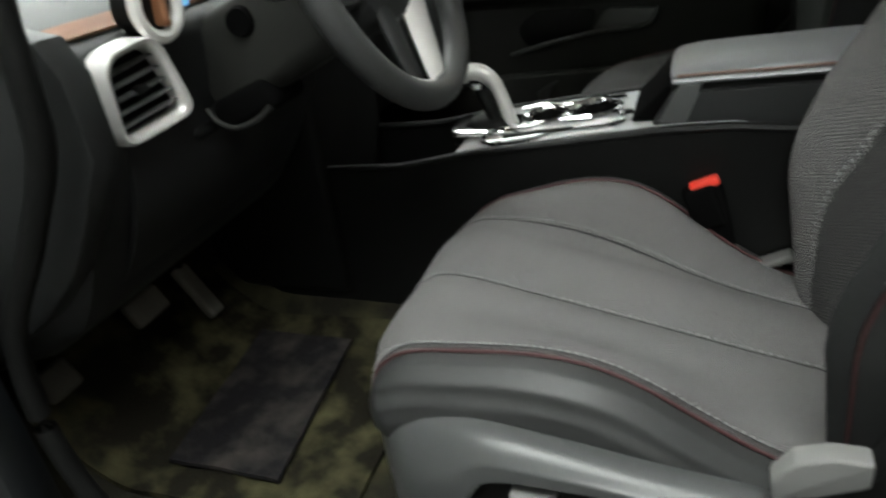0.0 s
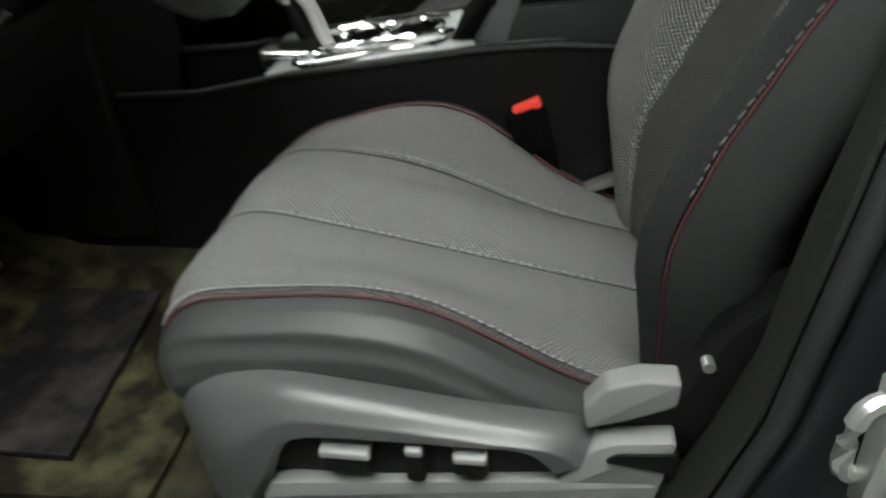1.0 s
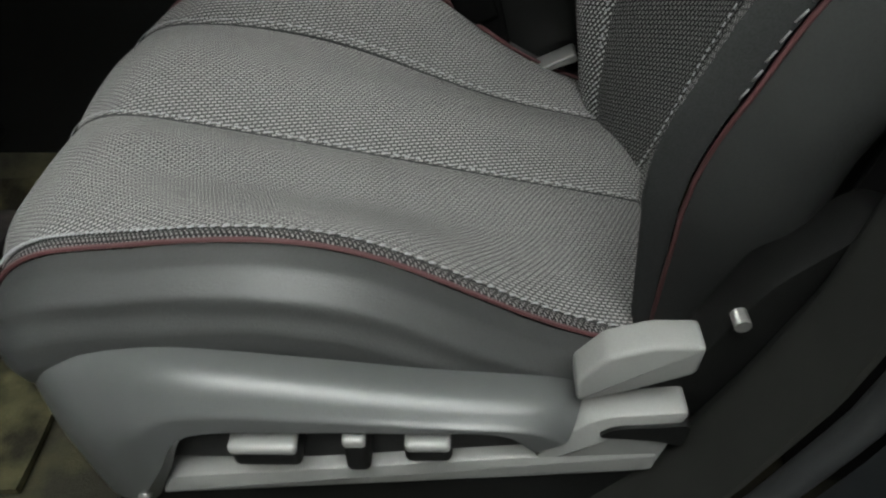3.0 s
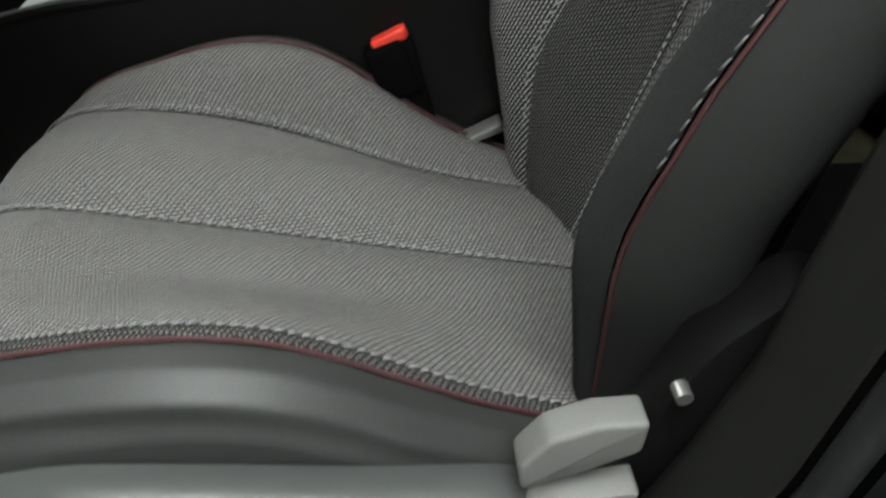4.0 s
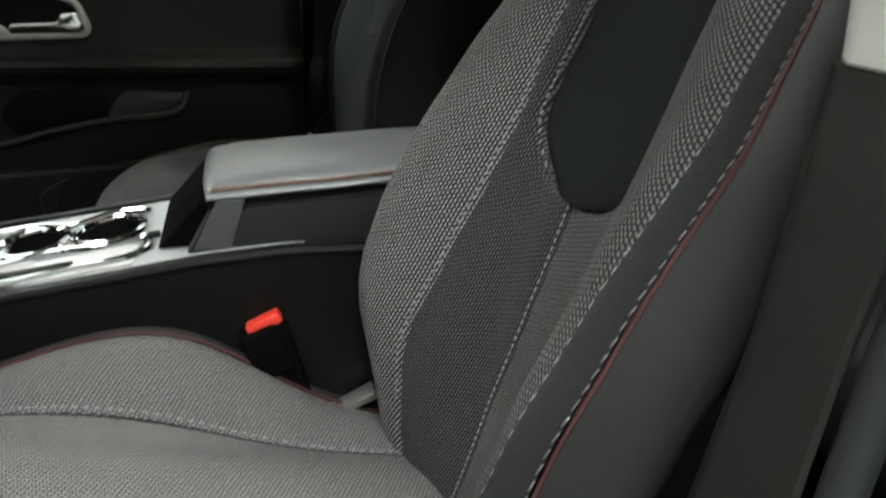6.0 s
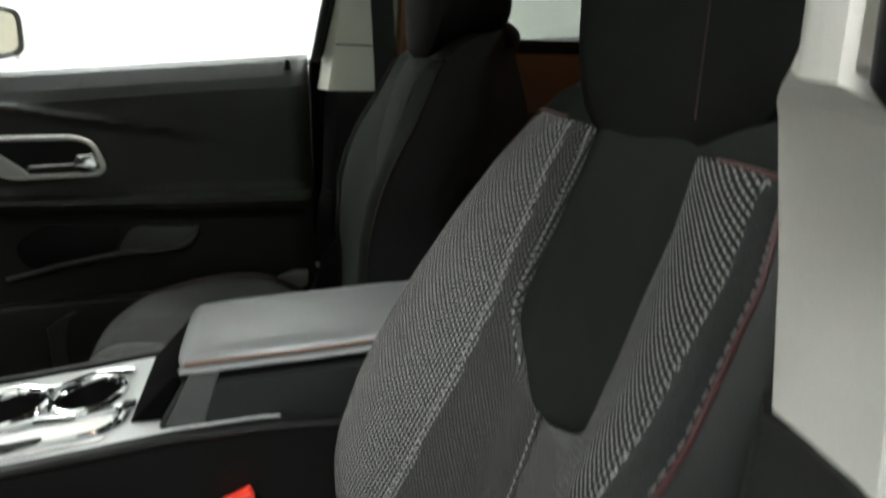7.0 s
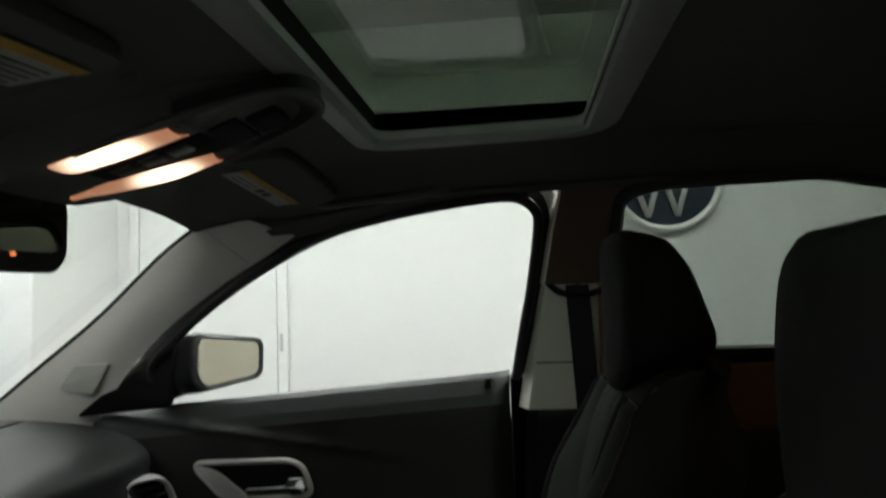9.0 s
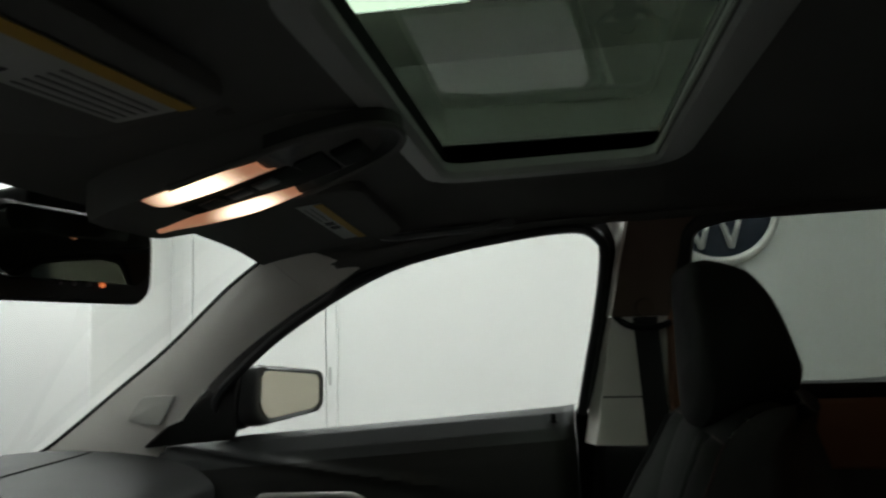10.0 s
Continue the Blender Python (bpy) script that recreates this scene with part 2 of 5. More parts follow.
def part(name, bm, mat, parent=None, label="", smooth=True, kind=""):
    """Links a bmesh, given in world metres, as one mesh object under a thing or a part."""
    me = bpy.data.meshes.new(name)
    bm.to_mesh(me)
    bm.free()
    if parent:
        me.transform(Matrix.Translation(-base_of(parent)))
    me.materials.append(mat)
    for poly in me.polygons:
        poly.use_smooth = smooth
    ob = new(name, me)
    if parent:
        ob.parent = parent
    if smooth:
        sharp = me.attributes.new("sharp_edge", "BOOLEAN", "EDGE")
        b2 = bmesh.new()
        b2.from_mesh(me)
        flags = [len(e.link_faces) == 2 and e.calc_face_angle(0) > radians(38) for e in b2.edges]
        b2.free()
        me.attributes["sharp_edge"].data.foreach_set("value", flags)
    return tagged(ob, label, kind=kind)


def solo(name, bm, mat, label, category, group="", kind="", smooth=True):
    """A thing or piece of the setting that is one single mesh."""
    return tagged(part(name, bm, mat, None, label, smooth), label, category, group, kind)


def grid(f, nu, nv, closed_u=False):
    """A sheet f(i/nu, j/nv) -> (place, uv)."""
    bm = bmesh.new()
    layer = bm.loops.layers.uv.new("UVMap")
    verts, uvs = [], {}
    for i in range(nu + (0 if closed_u else 1)):
        row = []
        for j in range(nv + 1):
            got = f(i / nu, j / nv)
            place, uv = got if isinstance(got, tuple) and len(got) == 2 and hasattr(got[0], "xyz") else (got, (i / nu, j / nv))
            v = bm.verts.new(place)
            uvs[v] = uv
            row.append(v)
        verts.append(row)
    count = len(verts)
    for i in range(nu if closed_u else nu):
        a, b = verts[i], verts[(i + 1) % count]
        for j in range(nv):
            face = bm.faces.new((a[j], b[j], b[j + 1], a[j + 1]))
            for loop in face.loops:
                loop[layer].uv = uvs[loop.vert]
    return bm


def thicken(bm, depth):
    """Gives a sheet a second face at that depth behind it, with closed edges."""
    bmesh.ops.recalc_face_normals(bm, faces=bm.faces)
    bmesh.ops.solidify(bm, geom=bm.faces[:], thickness=depth)
    return bm


def box(lo, hi, bevel=0.0, segments=2, turn=None):
    """A box between two corners, with rounded edges; turn: a matrix about its middle."""
    bm = bmesh.new()
    bmesh.ops.create_cube(bm, size=1)
    lo, hi = Vector(lo), Vector(hi)
    size, mid = hi - lo, (hi + lo) / 2
    bmesh.ops.scale(bm, vec=size, verts=bm.verts)
    if bevel:
        bmesh.ops.bevel(bm, geom=bm.edges[:], offset=min(bevel, min(size) * 0.49), segments=segments, profile=0.5, affect="EDGES")
    if turn is not None:
        bmesh.ops.transform(bm, matrix=turn, verts=bm.verts)
    bmesh.ops.translate(bm, vec=mid, verts=bm.verts)
    return bm


def join(*bms):
    """Several bmeshes of one part in one."""
    out = bmesh.new()
    for b in bms:
        me = bpy.data.meshes.new("tmp")
        b.to_mesh(me)
        b.free()
        out.from_mesh(me)
        bpy.data.meshes.remove(me)
    return out


def slab(outline, axis, lo, hi, bevel=0.0, segments=2):
    """A plate: an outline of 2D points, run along an axis from lo to hi. axis 'y': points are (x, z); 'z': (x, y); 'x': (y, z)."""
    def put(p, d):
        return {"y": (p[0], d, p[1]), "z": (p[0], p[1], d), "x": (d, p[0], p[1])}[axis]
    bm = bmesh.new()
    a = [bm.verts.new(put(p, lo)) for p in outline]
    b = [bm.verts.new(put(p, hi)) for p in outline]
    bm.faces.new(a)
    bm.faces.new(b[::-1])
    n = len(a)
    for i in range(n):
        bm.faces.new((a[i], b[i], b[(i + 1) % n], a[(i + 1) % n]))
    bmesh.ops.recalc_face_normals(bm, faces=bm.faces)
    if bevel:
        caps = [e for e in bm.edges if len({round(v.co["xyz".index(axis)], 6) for v in e.verts}) == 1]
        bmesh.ops.bevel(bm, geom=caps, offset=bevel, segments=segments, profile=0.5, affect="EDGES")
    return bm


def tube(pts, radius, sides=8, closed=False, flat=1.0, up=(0, 0, 1)):
    """A round or flattened bar along points; radius: a number or one a point."""
    pts = [Vector(p) for p in pts]
    n = len(pts)
    bm = bmesh.new()
    rings = []
    for i, p in enumerate(pts):
        a = pts[(i - 1) % n] if closed or i else p
        b = pts[(i + 1) % n] if closed or i < n - 1 else p
        ahead = (b - a).normalized()
        side = ahead.cross(Vector(up))
        if side.length < 1e-4:
            side = ahead.cross(Vector((0, 1, 0)))
        side.normalize()
        over = side.cross(ahead)
        r = radius[i] if hasattr(radius, "__len__") else radius
        rings.append([bm.verts.new(p + r * (math.cos(k / sides * math.tau) * side + flat * math.sin(k / sides * math.tau) * over)) for k in range(sides)])
    for i in range(n if closed else n - 1):
        a, b = rings[i], rings[(i + 1) % n]
        for k in range(sides):
            bm.faces.new((a[k], a[(k + 1) % sides], b[(k + 1) % sides], b[k]))
    if not closed:
        bm.faces.new(rings[0])
        bm.faces.new(rings[-1][::-1])
    bmesh.ops.recalc_face_normals(bm, faces=bm.faces)
    return bm


def loft(rings, caps=True):
    """A closed body through rings of equally many points."""
    bm = bmesh.new()
    rows = [[bm.verts.new(p) for p in ring] for ring in rings]
    n = len(rows[0])
    for a, b in zip(rows, rows[1:]):
        for k in range(n):
            bm.faces.new((a[k], a[(k + 1) % n], b[(k + 1) % n], b[k]))
    if caps:
        bm.faces.new(rows[0])
        bm.faces.new(rows[-1][::-1])
    bmesh.ops.recalc_face_normals(bm, faces=bm.faces)
    return bm


def rounded(w, h, r, n=5):
    """The outline of a rounded rectangle about 0, 0."""
    out = []
    for cx, cy, a in ((w / 2 - r, h / 2 - r, 0), (-w / 2 + r, h / 2 - r, 90), (-w / 2 + r, -h / 2 + r, 180), (w / 2 - r, -h / 2 + r, 270)):
        out += [(cx + r * math.cos(radians(a + 90 * k / n)), cy + r * math.sin(radians(a + 90 * k / n))) for k in range(n + 1)]
    return out


def soften(corners, r=0.02, n=4):
    """A polygon with its corners rounded."""
    out, m = [], len(corners)
    for i in range(m):
        a, b, c = Vector(corners[i - 1]), Vector(corners[i]), Vector(corners[(i + 1) % m])
        d = min(r, (a - b).length * 0.45, (c - b).length * 0.45)
        p, q = b + (a - b).normalized() * d, b + (c - b).normalized() * d
        for k in range(n + 1):
            t = k / n
            out.append(tuple((1 - t) ** 2 * p + 2 * t * (1 - t) * b + t * t * q))
    return out


# ---- the showroom ----
GROUND, ROOM_W, ROOM_E, ROOM_N, ROOM_S, ROOM_TOP = -0.10, -4.2, 4.2, 3.4, -4.4, 3.0
solo("floor", box((ROOM_W, ROOM_S, GROUND - 0.1), (ROOM_E, ROOM_N, GROUND)), FLOOR, "plain grey showroom floor", "floor", kind="structure", smooth=False)
solo("ceiling", box((ROOM_W, ROOM_S, ROOM_TOP), (ROOM_E, ROOM_N, ROOM_TOP + 0.1)), CEIL, "plain grey showroom ceiling", "ceiling", kind="structure", smooth=False)
solo("wall_north", box((ROOM_W, ROOM_N, GROUND), (ROOM_E, ROOM_N + 0.15, ROOM_TOP)), WALL, "bright white painted showroom wall", "wall", kind="structure", smooth=False)
# Unseen; its grey is chosen to bounce light through the driver's door.
solo("wall_south", box((ROOM_W, ROOM_S - 0.15, GROUND), (ROOM_E, ROOM_S, ROOM_TOP)), WALL_GREY, "mid grey painted showroom wall", "wall", kind="structure", smooth=False)
solo("wall_west", box((ROOM_W - 0.15, ROOM_S, GROUND), (ROOM_W, ROOM_N, ROOM_TOP)), WALL_DARK, "dark grey painted showroom wall", "wall", kind="structure", smooth=False)
solo("wall_east", box((ROOM_E, ROOM_S, GROUND), (ROOM_E + 0.15, ROOM_N, ROOM_TOP)), WALL_WARM, "beige painted showroom wall", "wall", kind="structure", smooth=False)
solo("pilaster", box((-3.3, 2.6, GROUND), (-2.16, ROOM_N - 0.002, ROOM_TOP), 0.012), WALL, "white painted wall pier standing out from the wall", "pier", kind="structure", smooth=False)

hall_door = thing("door_1", (-1.1, ROOM_N, GROUND), "closed flush white door in the showroom wall", "door", kind="structure")
part("door_leaf", box((-2.0, ROOM_N - 0.02, GROUND + 0.01), (-1.10, ROOM_N - 0.004, 2.05), 0.004), WALL, hall_door, smooth=False)
for x0 in (-1.09, -2.07):
    part("door_frame", box((x0, ROOM_N - 0.035, GROUND), (x0 + 0.065, ROOM_N - 0.003, 2.12), 0.008), WALL, hall_door, smooth=False)
part("hinge", box((-1.075, ROOM_N - 0.042, 0.98), (-1.055, ROOM_N - 0.034, 1.09), 0.003), WALL_GREY, hall_door, "small grey hinge plate")


def ceiling_light(x, y, w, d, lens):
    """A flat panel on two wires; drop and upward glow added to brighten the ceiling."""
    z = 2.72
    ob = thing("ceiling_light", (x, y, ROOM_TOP), "flat white glowing panel light hung under the showroom ceiling", "ceiling light", "ceiling lights")
    ring = [box((x - w - 0.03, y - d - 0.03, z - 0.03), (x - w, y + d + 0.03, z)), box((x + w, y - d - 0.03, z - 0.03), (x + w + 0.03, y + d + 0.03, z)),
            box((x - w, y - d - 0.03, z - 0.03), (x + w, y - d, z)), box((x - w, y + d, z - 0.03), (x + w, y + d + 0.03, z))]
    part("frame", join(*ring), WALL, ob, smooth=False)
    part("diffuser", box((x - w, y - d, z - 0.022), (x + w, y + d, z - 0.008)), lens, ob, smooth=False)
    for s in (-1, 1):
        part("wire", tube([(x + s * w, y, z), (x + s * w, y, ROOM_TOP)], 0.004, 6), STEEL, ob)


# The last is out of view, placed to match light through the driver's door.
for lx, ly, lw, ld, lens in ((-2.7, 1.60, 0.6, 0.4, PANEL), (-0.55, 1.60, 0.6, 0.4, PANEL), (1.6, 1.60, 0.6, 0.4, PANEL), (0.20, -1.62, 0.80, 0.42, PANEL_DIM)):
    ceiling_light(lx, ly, lw, ld, lens)

# a round emblem sign and two gold boards on the north wall
sign = thing("wall_sign", (1.33, ROOM_N, 1.95), "round navy wall sign with silver rim and slanted silver bars", "sign")
part("disc", tube([(1.30, ROOM_N - 0.002, 1.95), (1.30, ROOM_N - 0.04, 1.95)], 0.29, 48), NAVY, sign)
part("rim", tube([(1.30 + 0.31 * math.cos(a / 48 * math.tau), ROOM_N - 0.03, 1.95 + 0.31 * math.sin(a / 48 * math.tau)) for a in range(48)], 0.026, 8, True, up=(0, 1, 0)), SILVER, sign, "satin silver rim")
for k, (xa, xb) in enumerate(((-0.17, -0.09), (-0.02, -0.09), (-0.02, 0.05), (0.12, 0.05))):
    part("bar", tube([(1.29 + 1.2 * xa, ROOM_N - 0.055, 1.985), (1.29 + 1.2 * xb, ROOM_N - 0.055, 1.715)], 0.027, 6, flat=0.6), SILVER, sign, "slanted silver bar")
for x0, x1, z0 in ((-0.95, -0.42, 1.80), (-0.30, 0.06, 1.93)):
    board = thing("wall_board", ((x0 + x1) / 2, ROOM_N, z0), "gold framed board hung on the white wall", "board", "wall boards")
    part("panel", box((x0, ROOM_N - 0.03, z0), (x1, ROOM_N - 0.003, z0 + 0.4), 0.006), GOLD, board)
    part("edge_strip", box((x0, ROOM_N - 0.035, z0 - 0.025), (x1, ROOM_N - 0.004, z0 - 0.001), 0.004), NAVY, board, "dark blue lower edge")

# ---- the car's shell ----
def window_y(z, side=1):
    return side * (0.755 - (z - 1.06) * 0.3875)


shell = thing("car_shell", (0.4, 0, GROUND), "dark painted body shell of an estate car", "car body", kind="structure")
part("floor_pan", box((-1.05, -0.78, 0.12), (1.9, 0.80, 0.17)), PAINT, shell, smooth=False)
part("firewall", box((-1.12, -0.80, 0.05), (-1.05, 0.80, 1.0)), PAINT, shell, smooth=False)
part("tailgate", box((1.9, -0.80, 0.1), (1.95, 0.80, 1.5)), PAINT, shell, smooth=False)
part("right_side", box((-1.1, 0.81, 0.0), (1.92, 0.84, 1.0), 0.01), PAINT, shell)
part("left_rear_side", box((0.60, -0.90, 0.0), (1.92, -0.86, 1.10), 0.01), PAINT, shell)
part("rear_quarter", join(box((1.28, 0.70, 1.0), (1.92, 0.76, 1.6)), box((1.28, -0.76, 1.10), (1.92, -0.70, 1.6))), PAINT, shell, smooth=False)
part("sill", box((-0.55, -0.88, 0.10), (0.62, -0.76, 0.26), 0.03, 3), PAINT, shell)
roof_skin = []
SR_X0, SR_X1, SR_Y = 0.186, 0.530, 0.335
for lo, hi in (((-0.30, -0.62, 1.60), (SR_X0 - 0.06, 0.62, 1.614)), ((SR_X1 + 0.02, -0.62, 1.61), (1.92, 0.62, 1.624)), ((SR_X0 - 0.06, SR_Y + 0.15, 1.60), (SR_X1 + 0.02, 0.62, 1.614)), ((SR_X0 - 0.06, -0.62, 1.60), (SR_X1 + 0.02, -SR_Y - 0.15, 1.614))):
    roof_skin.append(box(lo, hi))
part("roof_skin", join(*roof_skin), PAINT, shell, smooth=False)

# carpet with a bulging tunnel, and the front footwell's rising toe board
def carpet(u, v):
    x = -1.03 + u * 2.9
    y = -0.77 + v * 1.56
    z = 0.20 + 0.30 * smoothstep(-0.62, -1.0, x) if x < -0.62 else 0.20
    z += 0.10 * math.exp(-((y) / 0.16) ** 4) + 0.004 * noise.noise(Vector((x * 9, y * 9, 0)))
    return Vector((x, y, z + 0.03))


solo("carpet", grid(carpet, 90, 50), CARPET, "worn dark carpet on the car's floor", "carpet", kind="structure")


def on_carpet(x, y, lift):
    return Vector((x, y, carpet((x + 1.03) / 2.9, (y + 0.77) / 1.56).z + lift + 0.003 * noise.noise(Vector((x * 14, y * 14, 3)))))


floor_mat = thing("floor_mat", (-0.5, -0.42, 0.24), "olive-brown muddy floor mat with a dark heel pad", "floor mat")
part("mat", thicken(grid(lambda u, v: on_carpet(-0.86 + 0.62 * u, -0.66 + 0.50 * v - 0.02 * (1 - u), 0.014), 36, 28), -0.01), MAT, floor_mat)
part("heel_pad", thicken(grid(lambda u, v: on_carpet(-0.60 + 0.22 * u - 0.045 * v, -0.61 + 0.38 * v, 0.024), 18, 24), -0.008), HEEL, floor_mat, "dark scuffed rubber heel pad")

# Unseen sheet added to keep the gap behind the driver's seat black.
solo("rear_footwell_dark_sheet", thicken(grid(lambda u, v: on_carpet(0.60 + 0.46 * u, -0.64 + 0.56 * v, 0.012), 16, 16), -0.006), NEAR_BLACK, "near-black sheet added to darken the rear footwell", "floor mat")

# ---- headliner with the sunroof's opening ----
def liner_z(x, y):
    zc = lerp_table(((-0.34, 1.452), (-0.2, 1.478), (-0.05, 1.512), (0.1, 1.548), (0.2, 1.560), (0.6, 1.572), (1.1, 1.565), (1.9, 1.48)), x)
    return zc - (0.02 + 0.055 * smoothstep(-0.25, 0.1, x)) * smoothstep(0.44, 0.64, abs(y))


xs = [-0.236, -0.215, -0.19, -0.15, -0.1, -0.04, 0.02, 0.08, SR_X0 - 0.03, 0.25, 0.35, 0.45, SR_X1 + 0.02, 0.65, 0.75, 0.9, 1.1, 1.3, 1.6, 1.9]
ys = [-0.60, -0.55, -0.5, -0.44, -0.40, -SR_Y - 0.03, -0.25, -0.15, -0.05, 0.05, 0.15, 0.25, SR_Y + 0.03, 0.40, 0.44, 0.5, 0.55, 0.60]
bm = bmesh.new()
vs = {}
for i, x in enumerate(xs):
    for j, y in enumerate(ys):
        fore = x - 0.03 * smoothstep(0.22, 0.55, abs(y)) * smoothstep(-0.04, -0.25, x)
        vs[i, j] = bm.verts.new((fore, y, liner_z(fore, y)))
for i in range(len(xs) - 1):
    for j in range(len(ys) - 1):
        if SR_X0 - 0.04 < (xs[i] + xs[i + 1]) / 2 < SR_X1 + 0.03 and abs((ys[j] + ys[j + 1]) / 2) < SR_Y + 0.03:
            continue
        bm.faces.new((vs[i, j], vs[i + 1, j], vs[i + 1, j + 1], vs[i, j + 1]))
tagged(solo("headliner", thicken(bm, 0.012), LINER, "grey cloth headliner with an opening for the sunroof", "ceiling"), kind="structure")

sunroof = thing("sunroof", (0.36, 0, 1.56), "closed tinted glass sunroof with its cloth shade slid back", "sunroof")
lip = []
for d, z in ((-0.064, 1.560), (-0.056, 1.5500), (-0.044, 1.5435), (-0.024, 1.5395), (-0.008, 1.5425), (0.0, 1.553), (-0.002, 1.568)):
    lip.append([(SR_X0 + (SR_X1 - SR_X0) / 2 + px, py, z + 0.03 * (px + 0.19) * 0.6) for px, py in rounded(SR_X1 - SR_X0 - 2 * d, 2 * SR_Y - 2 * d, 0.03 + max(0, -d))])
# Paler than the headliner to stand in for light through the glass.
part("surround", loft(lip, False), SURROUND, sunroof, "soft moulded lip, paled for light through the glass")
well = []
for a, b, c, z in ((0.002, 0.002, 0.002, 1.567), (0.010, 0.01, 0.06, 1.578), (0.014, 0.02, 0.12, 1.598), (0.016, 0.03, 0.14, 1.6165)):
    w, mid = SR_X1 - SR_X0 + a + b, (SR_X0 + SR_X1 + b - a) / 2
    well.append([(mid + px, py, z) for px, py in rounded(w, 2 * SR_Y + 2 * c, 0.03)])
part("seal", loft(well, False), NEAR_BLACK, sunroof, "black rubber well round the glass")
part("glass", box((SR_X0 - 0.05, -SR_Y - 0.16, 1.618), (SR_X1 + 0.1, SR_Y + 0.16, 1.623)), TINTED, sunroof, "dark tinted glass pane", smooth=False)
part("glass_border", join(box((SR_X0 - 0.045, SR_Y + 0.056, 1.6135), (SR_X1 + 0.09, SR_Y + 0.158, 1.6165)), box((SR_X0 - 0.045, -SR_Y - 0.158, 1.6135), (SR_X0 - 0.018, SR_Y + 0.055, 1.6165))), NEAR_BLACK, sunroof, "black printed border of the glass", smooth=False)
part("shade", thicken(grid(lambda u, v: Vector((SR_X1 + 0.10 * u, -SR_Y + 2 * SR_Y * v, 1.585 - 0.022 * math.cos(u * math.pi))), 10, 16), 0.008), LINER, sunroof, "rolled edge of the cloth shade")

# ---- windscreen, pillars and roof rails ----
screen = thing("windscreen", (-0.65, 0, 1.0), "large raked clear windscreen", "windscreen")
def screen_point(u, v):
    w = 0.60 + 0.17 * u
    y = -w + 2 * w * v
    bow = 1 - (2 * v - 1) ** 2
    return Vector((-0.275 - 0.69 * u - 0.09 * bow, y, 1.462 - 0.445 * u + 0.02 * bow * (1 - u)))


part("glass", grid(lambda u, v: screen_point(-0.22 + 1.22 * u, v), 8, 16), GLASS, screen, "clear glass")

PILLAR_UP = [(-0.20, 1.480), (-0.258, 1.447), (-0.358, 1.385), (-0.522, 1.263), (-0.693, 1.153), (-0.876, 1.037), (-0.95, 1.00)]
PILLAR_LOW = [(-0.05, 1.425), (-0.12, 1.385), (-0.22, 1.333), (-0.36, 1.245), (-0.47, 1.155), (-0.56, 1.06), (-0.605, 1.0)]


def a_pillar(side):
    up, low = spline([(x, 0, z) for x, z in PILLAR_UP], 40), spline([(x, 0, z) for x, z in PILLAR_LOW], 40)

    def f(u, v):
        k = u * 40
        n = min(39, int(k))
        p = up[n].lerp(up[n + 1], k - n).lerp(low[n].lerp(low[n + 1], k - n), v)
        return Vector((p.x, side * (abs(window_y(p.z)) - 0.004 - 0.03 * math.sin(math.pi * (0.12 + 0.76 * v))), p.z))

    def cut(v):
        return 0.15 + 0.08 * v
    ob = thing("a_pillar_trim", (-0.5, side * 0.7, 1.2), "pale grey moulded windscreen pillar trim", "pillar trim", "windscreen pillars")
    part("cover", thicken(grid(lambda u, v: f(cut(v) + (1 - cut(v)) * u, v), 40, 12), 0.004), CREAM, ob)
    part("upper_cover", thicken(grid(lambda u, v: f((cut(v) - 0.003) * u, v), 10, 12), 0.004), CREAM, ob, "upper end of the cover")
    part("trim_joint", tube([f(cut(k / 12) - 0.003, k / 12) + Vector((0, 0.002 * side, 0)) for k in range(13)], 0.0028, 6), TRIM_GREY, ob, "thin joint between the covers")
    part("edge_seal", tube([f(k / 40, 0.0) + Vector((-0.003, 0, 0.004)) for k in range(41)], 0.006, 6), BLACK, ob, "black seal along the glass")
    if side > 0:
        quad = [(-0.655, 1.097), (-0.602, 1.155), (-0.516, 1.159), (-0.575, 1.085)]
        rim = soften(quad, 0.014)
        part("speaker_grille", loft([[(x, window_y(z) - 0.030, z) for x, z in rim], [(x, window_y(z) - 0.041, z) for x, z in rim],
                                     [(-0.587 + (x + 0.587) * 0.94, window_y(z) - 0.043, 1.124 + (z - 1.124) * 0.94) for x, z in rim]]), GRILLE, ob, "small grey speaker grille")
    return ob


a_pillar(1)
a_pillar(-1)

RAIL_LOW = [(-0.13, 1.382), (-0.10, 1.398), (-0.05, 1.420), (0.022, 1.435), (0.147, 1.462), (0.267, 1.483), (0.382, 1.492), (0.47, 1.492), (0.62, 1.495), (0.9, 1.51), (1.3, 1.49)]


def roof_rail(side):
    low = spline([(x, 0, z) for x, z in RAIL_LOW], 40)

    def f(u, v):
        a = low[round(u * 40)]
        y0 = abs(window_y(a.z)) - 0.006
        b = Vector((a.x - 0.05 * (1 - u), 0, liner_z(a.x - 0.05 * (1 - u), 0.585) - 0.004))
        return Vector((a.x + (b.x - a.x) * v, side * (y0 + (0.585 - y0) * v - 0.02 * math.sin(math.pi * v)), a.z + (b.z - a.z) * v))
    return solo("roof_rail_trim", thicken(grid(f, 40, 6), 0.004), LINER, "grey cloth-covered roof rail over the side windows", "trim", "roof rails", "structure")


roof_rail(1)
roof_rail(-1)
grab = thing("grab_handle", (0.12, 0.56, 1.48), "folded dark grey grab handle over the passenger's window", "grab handle")
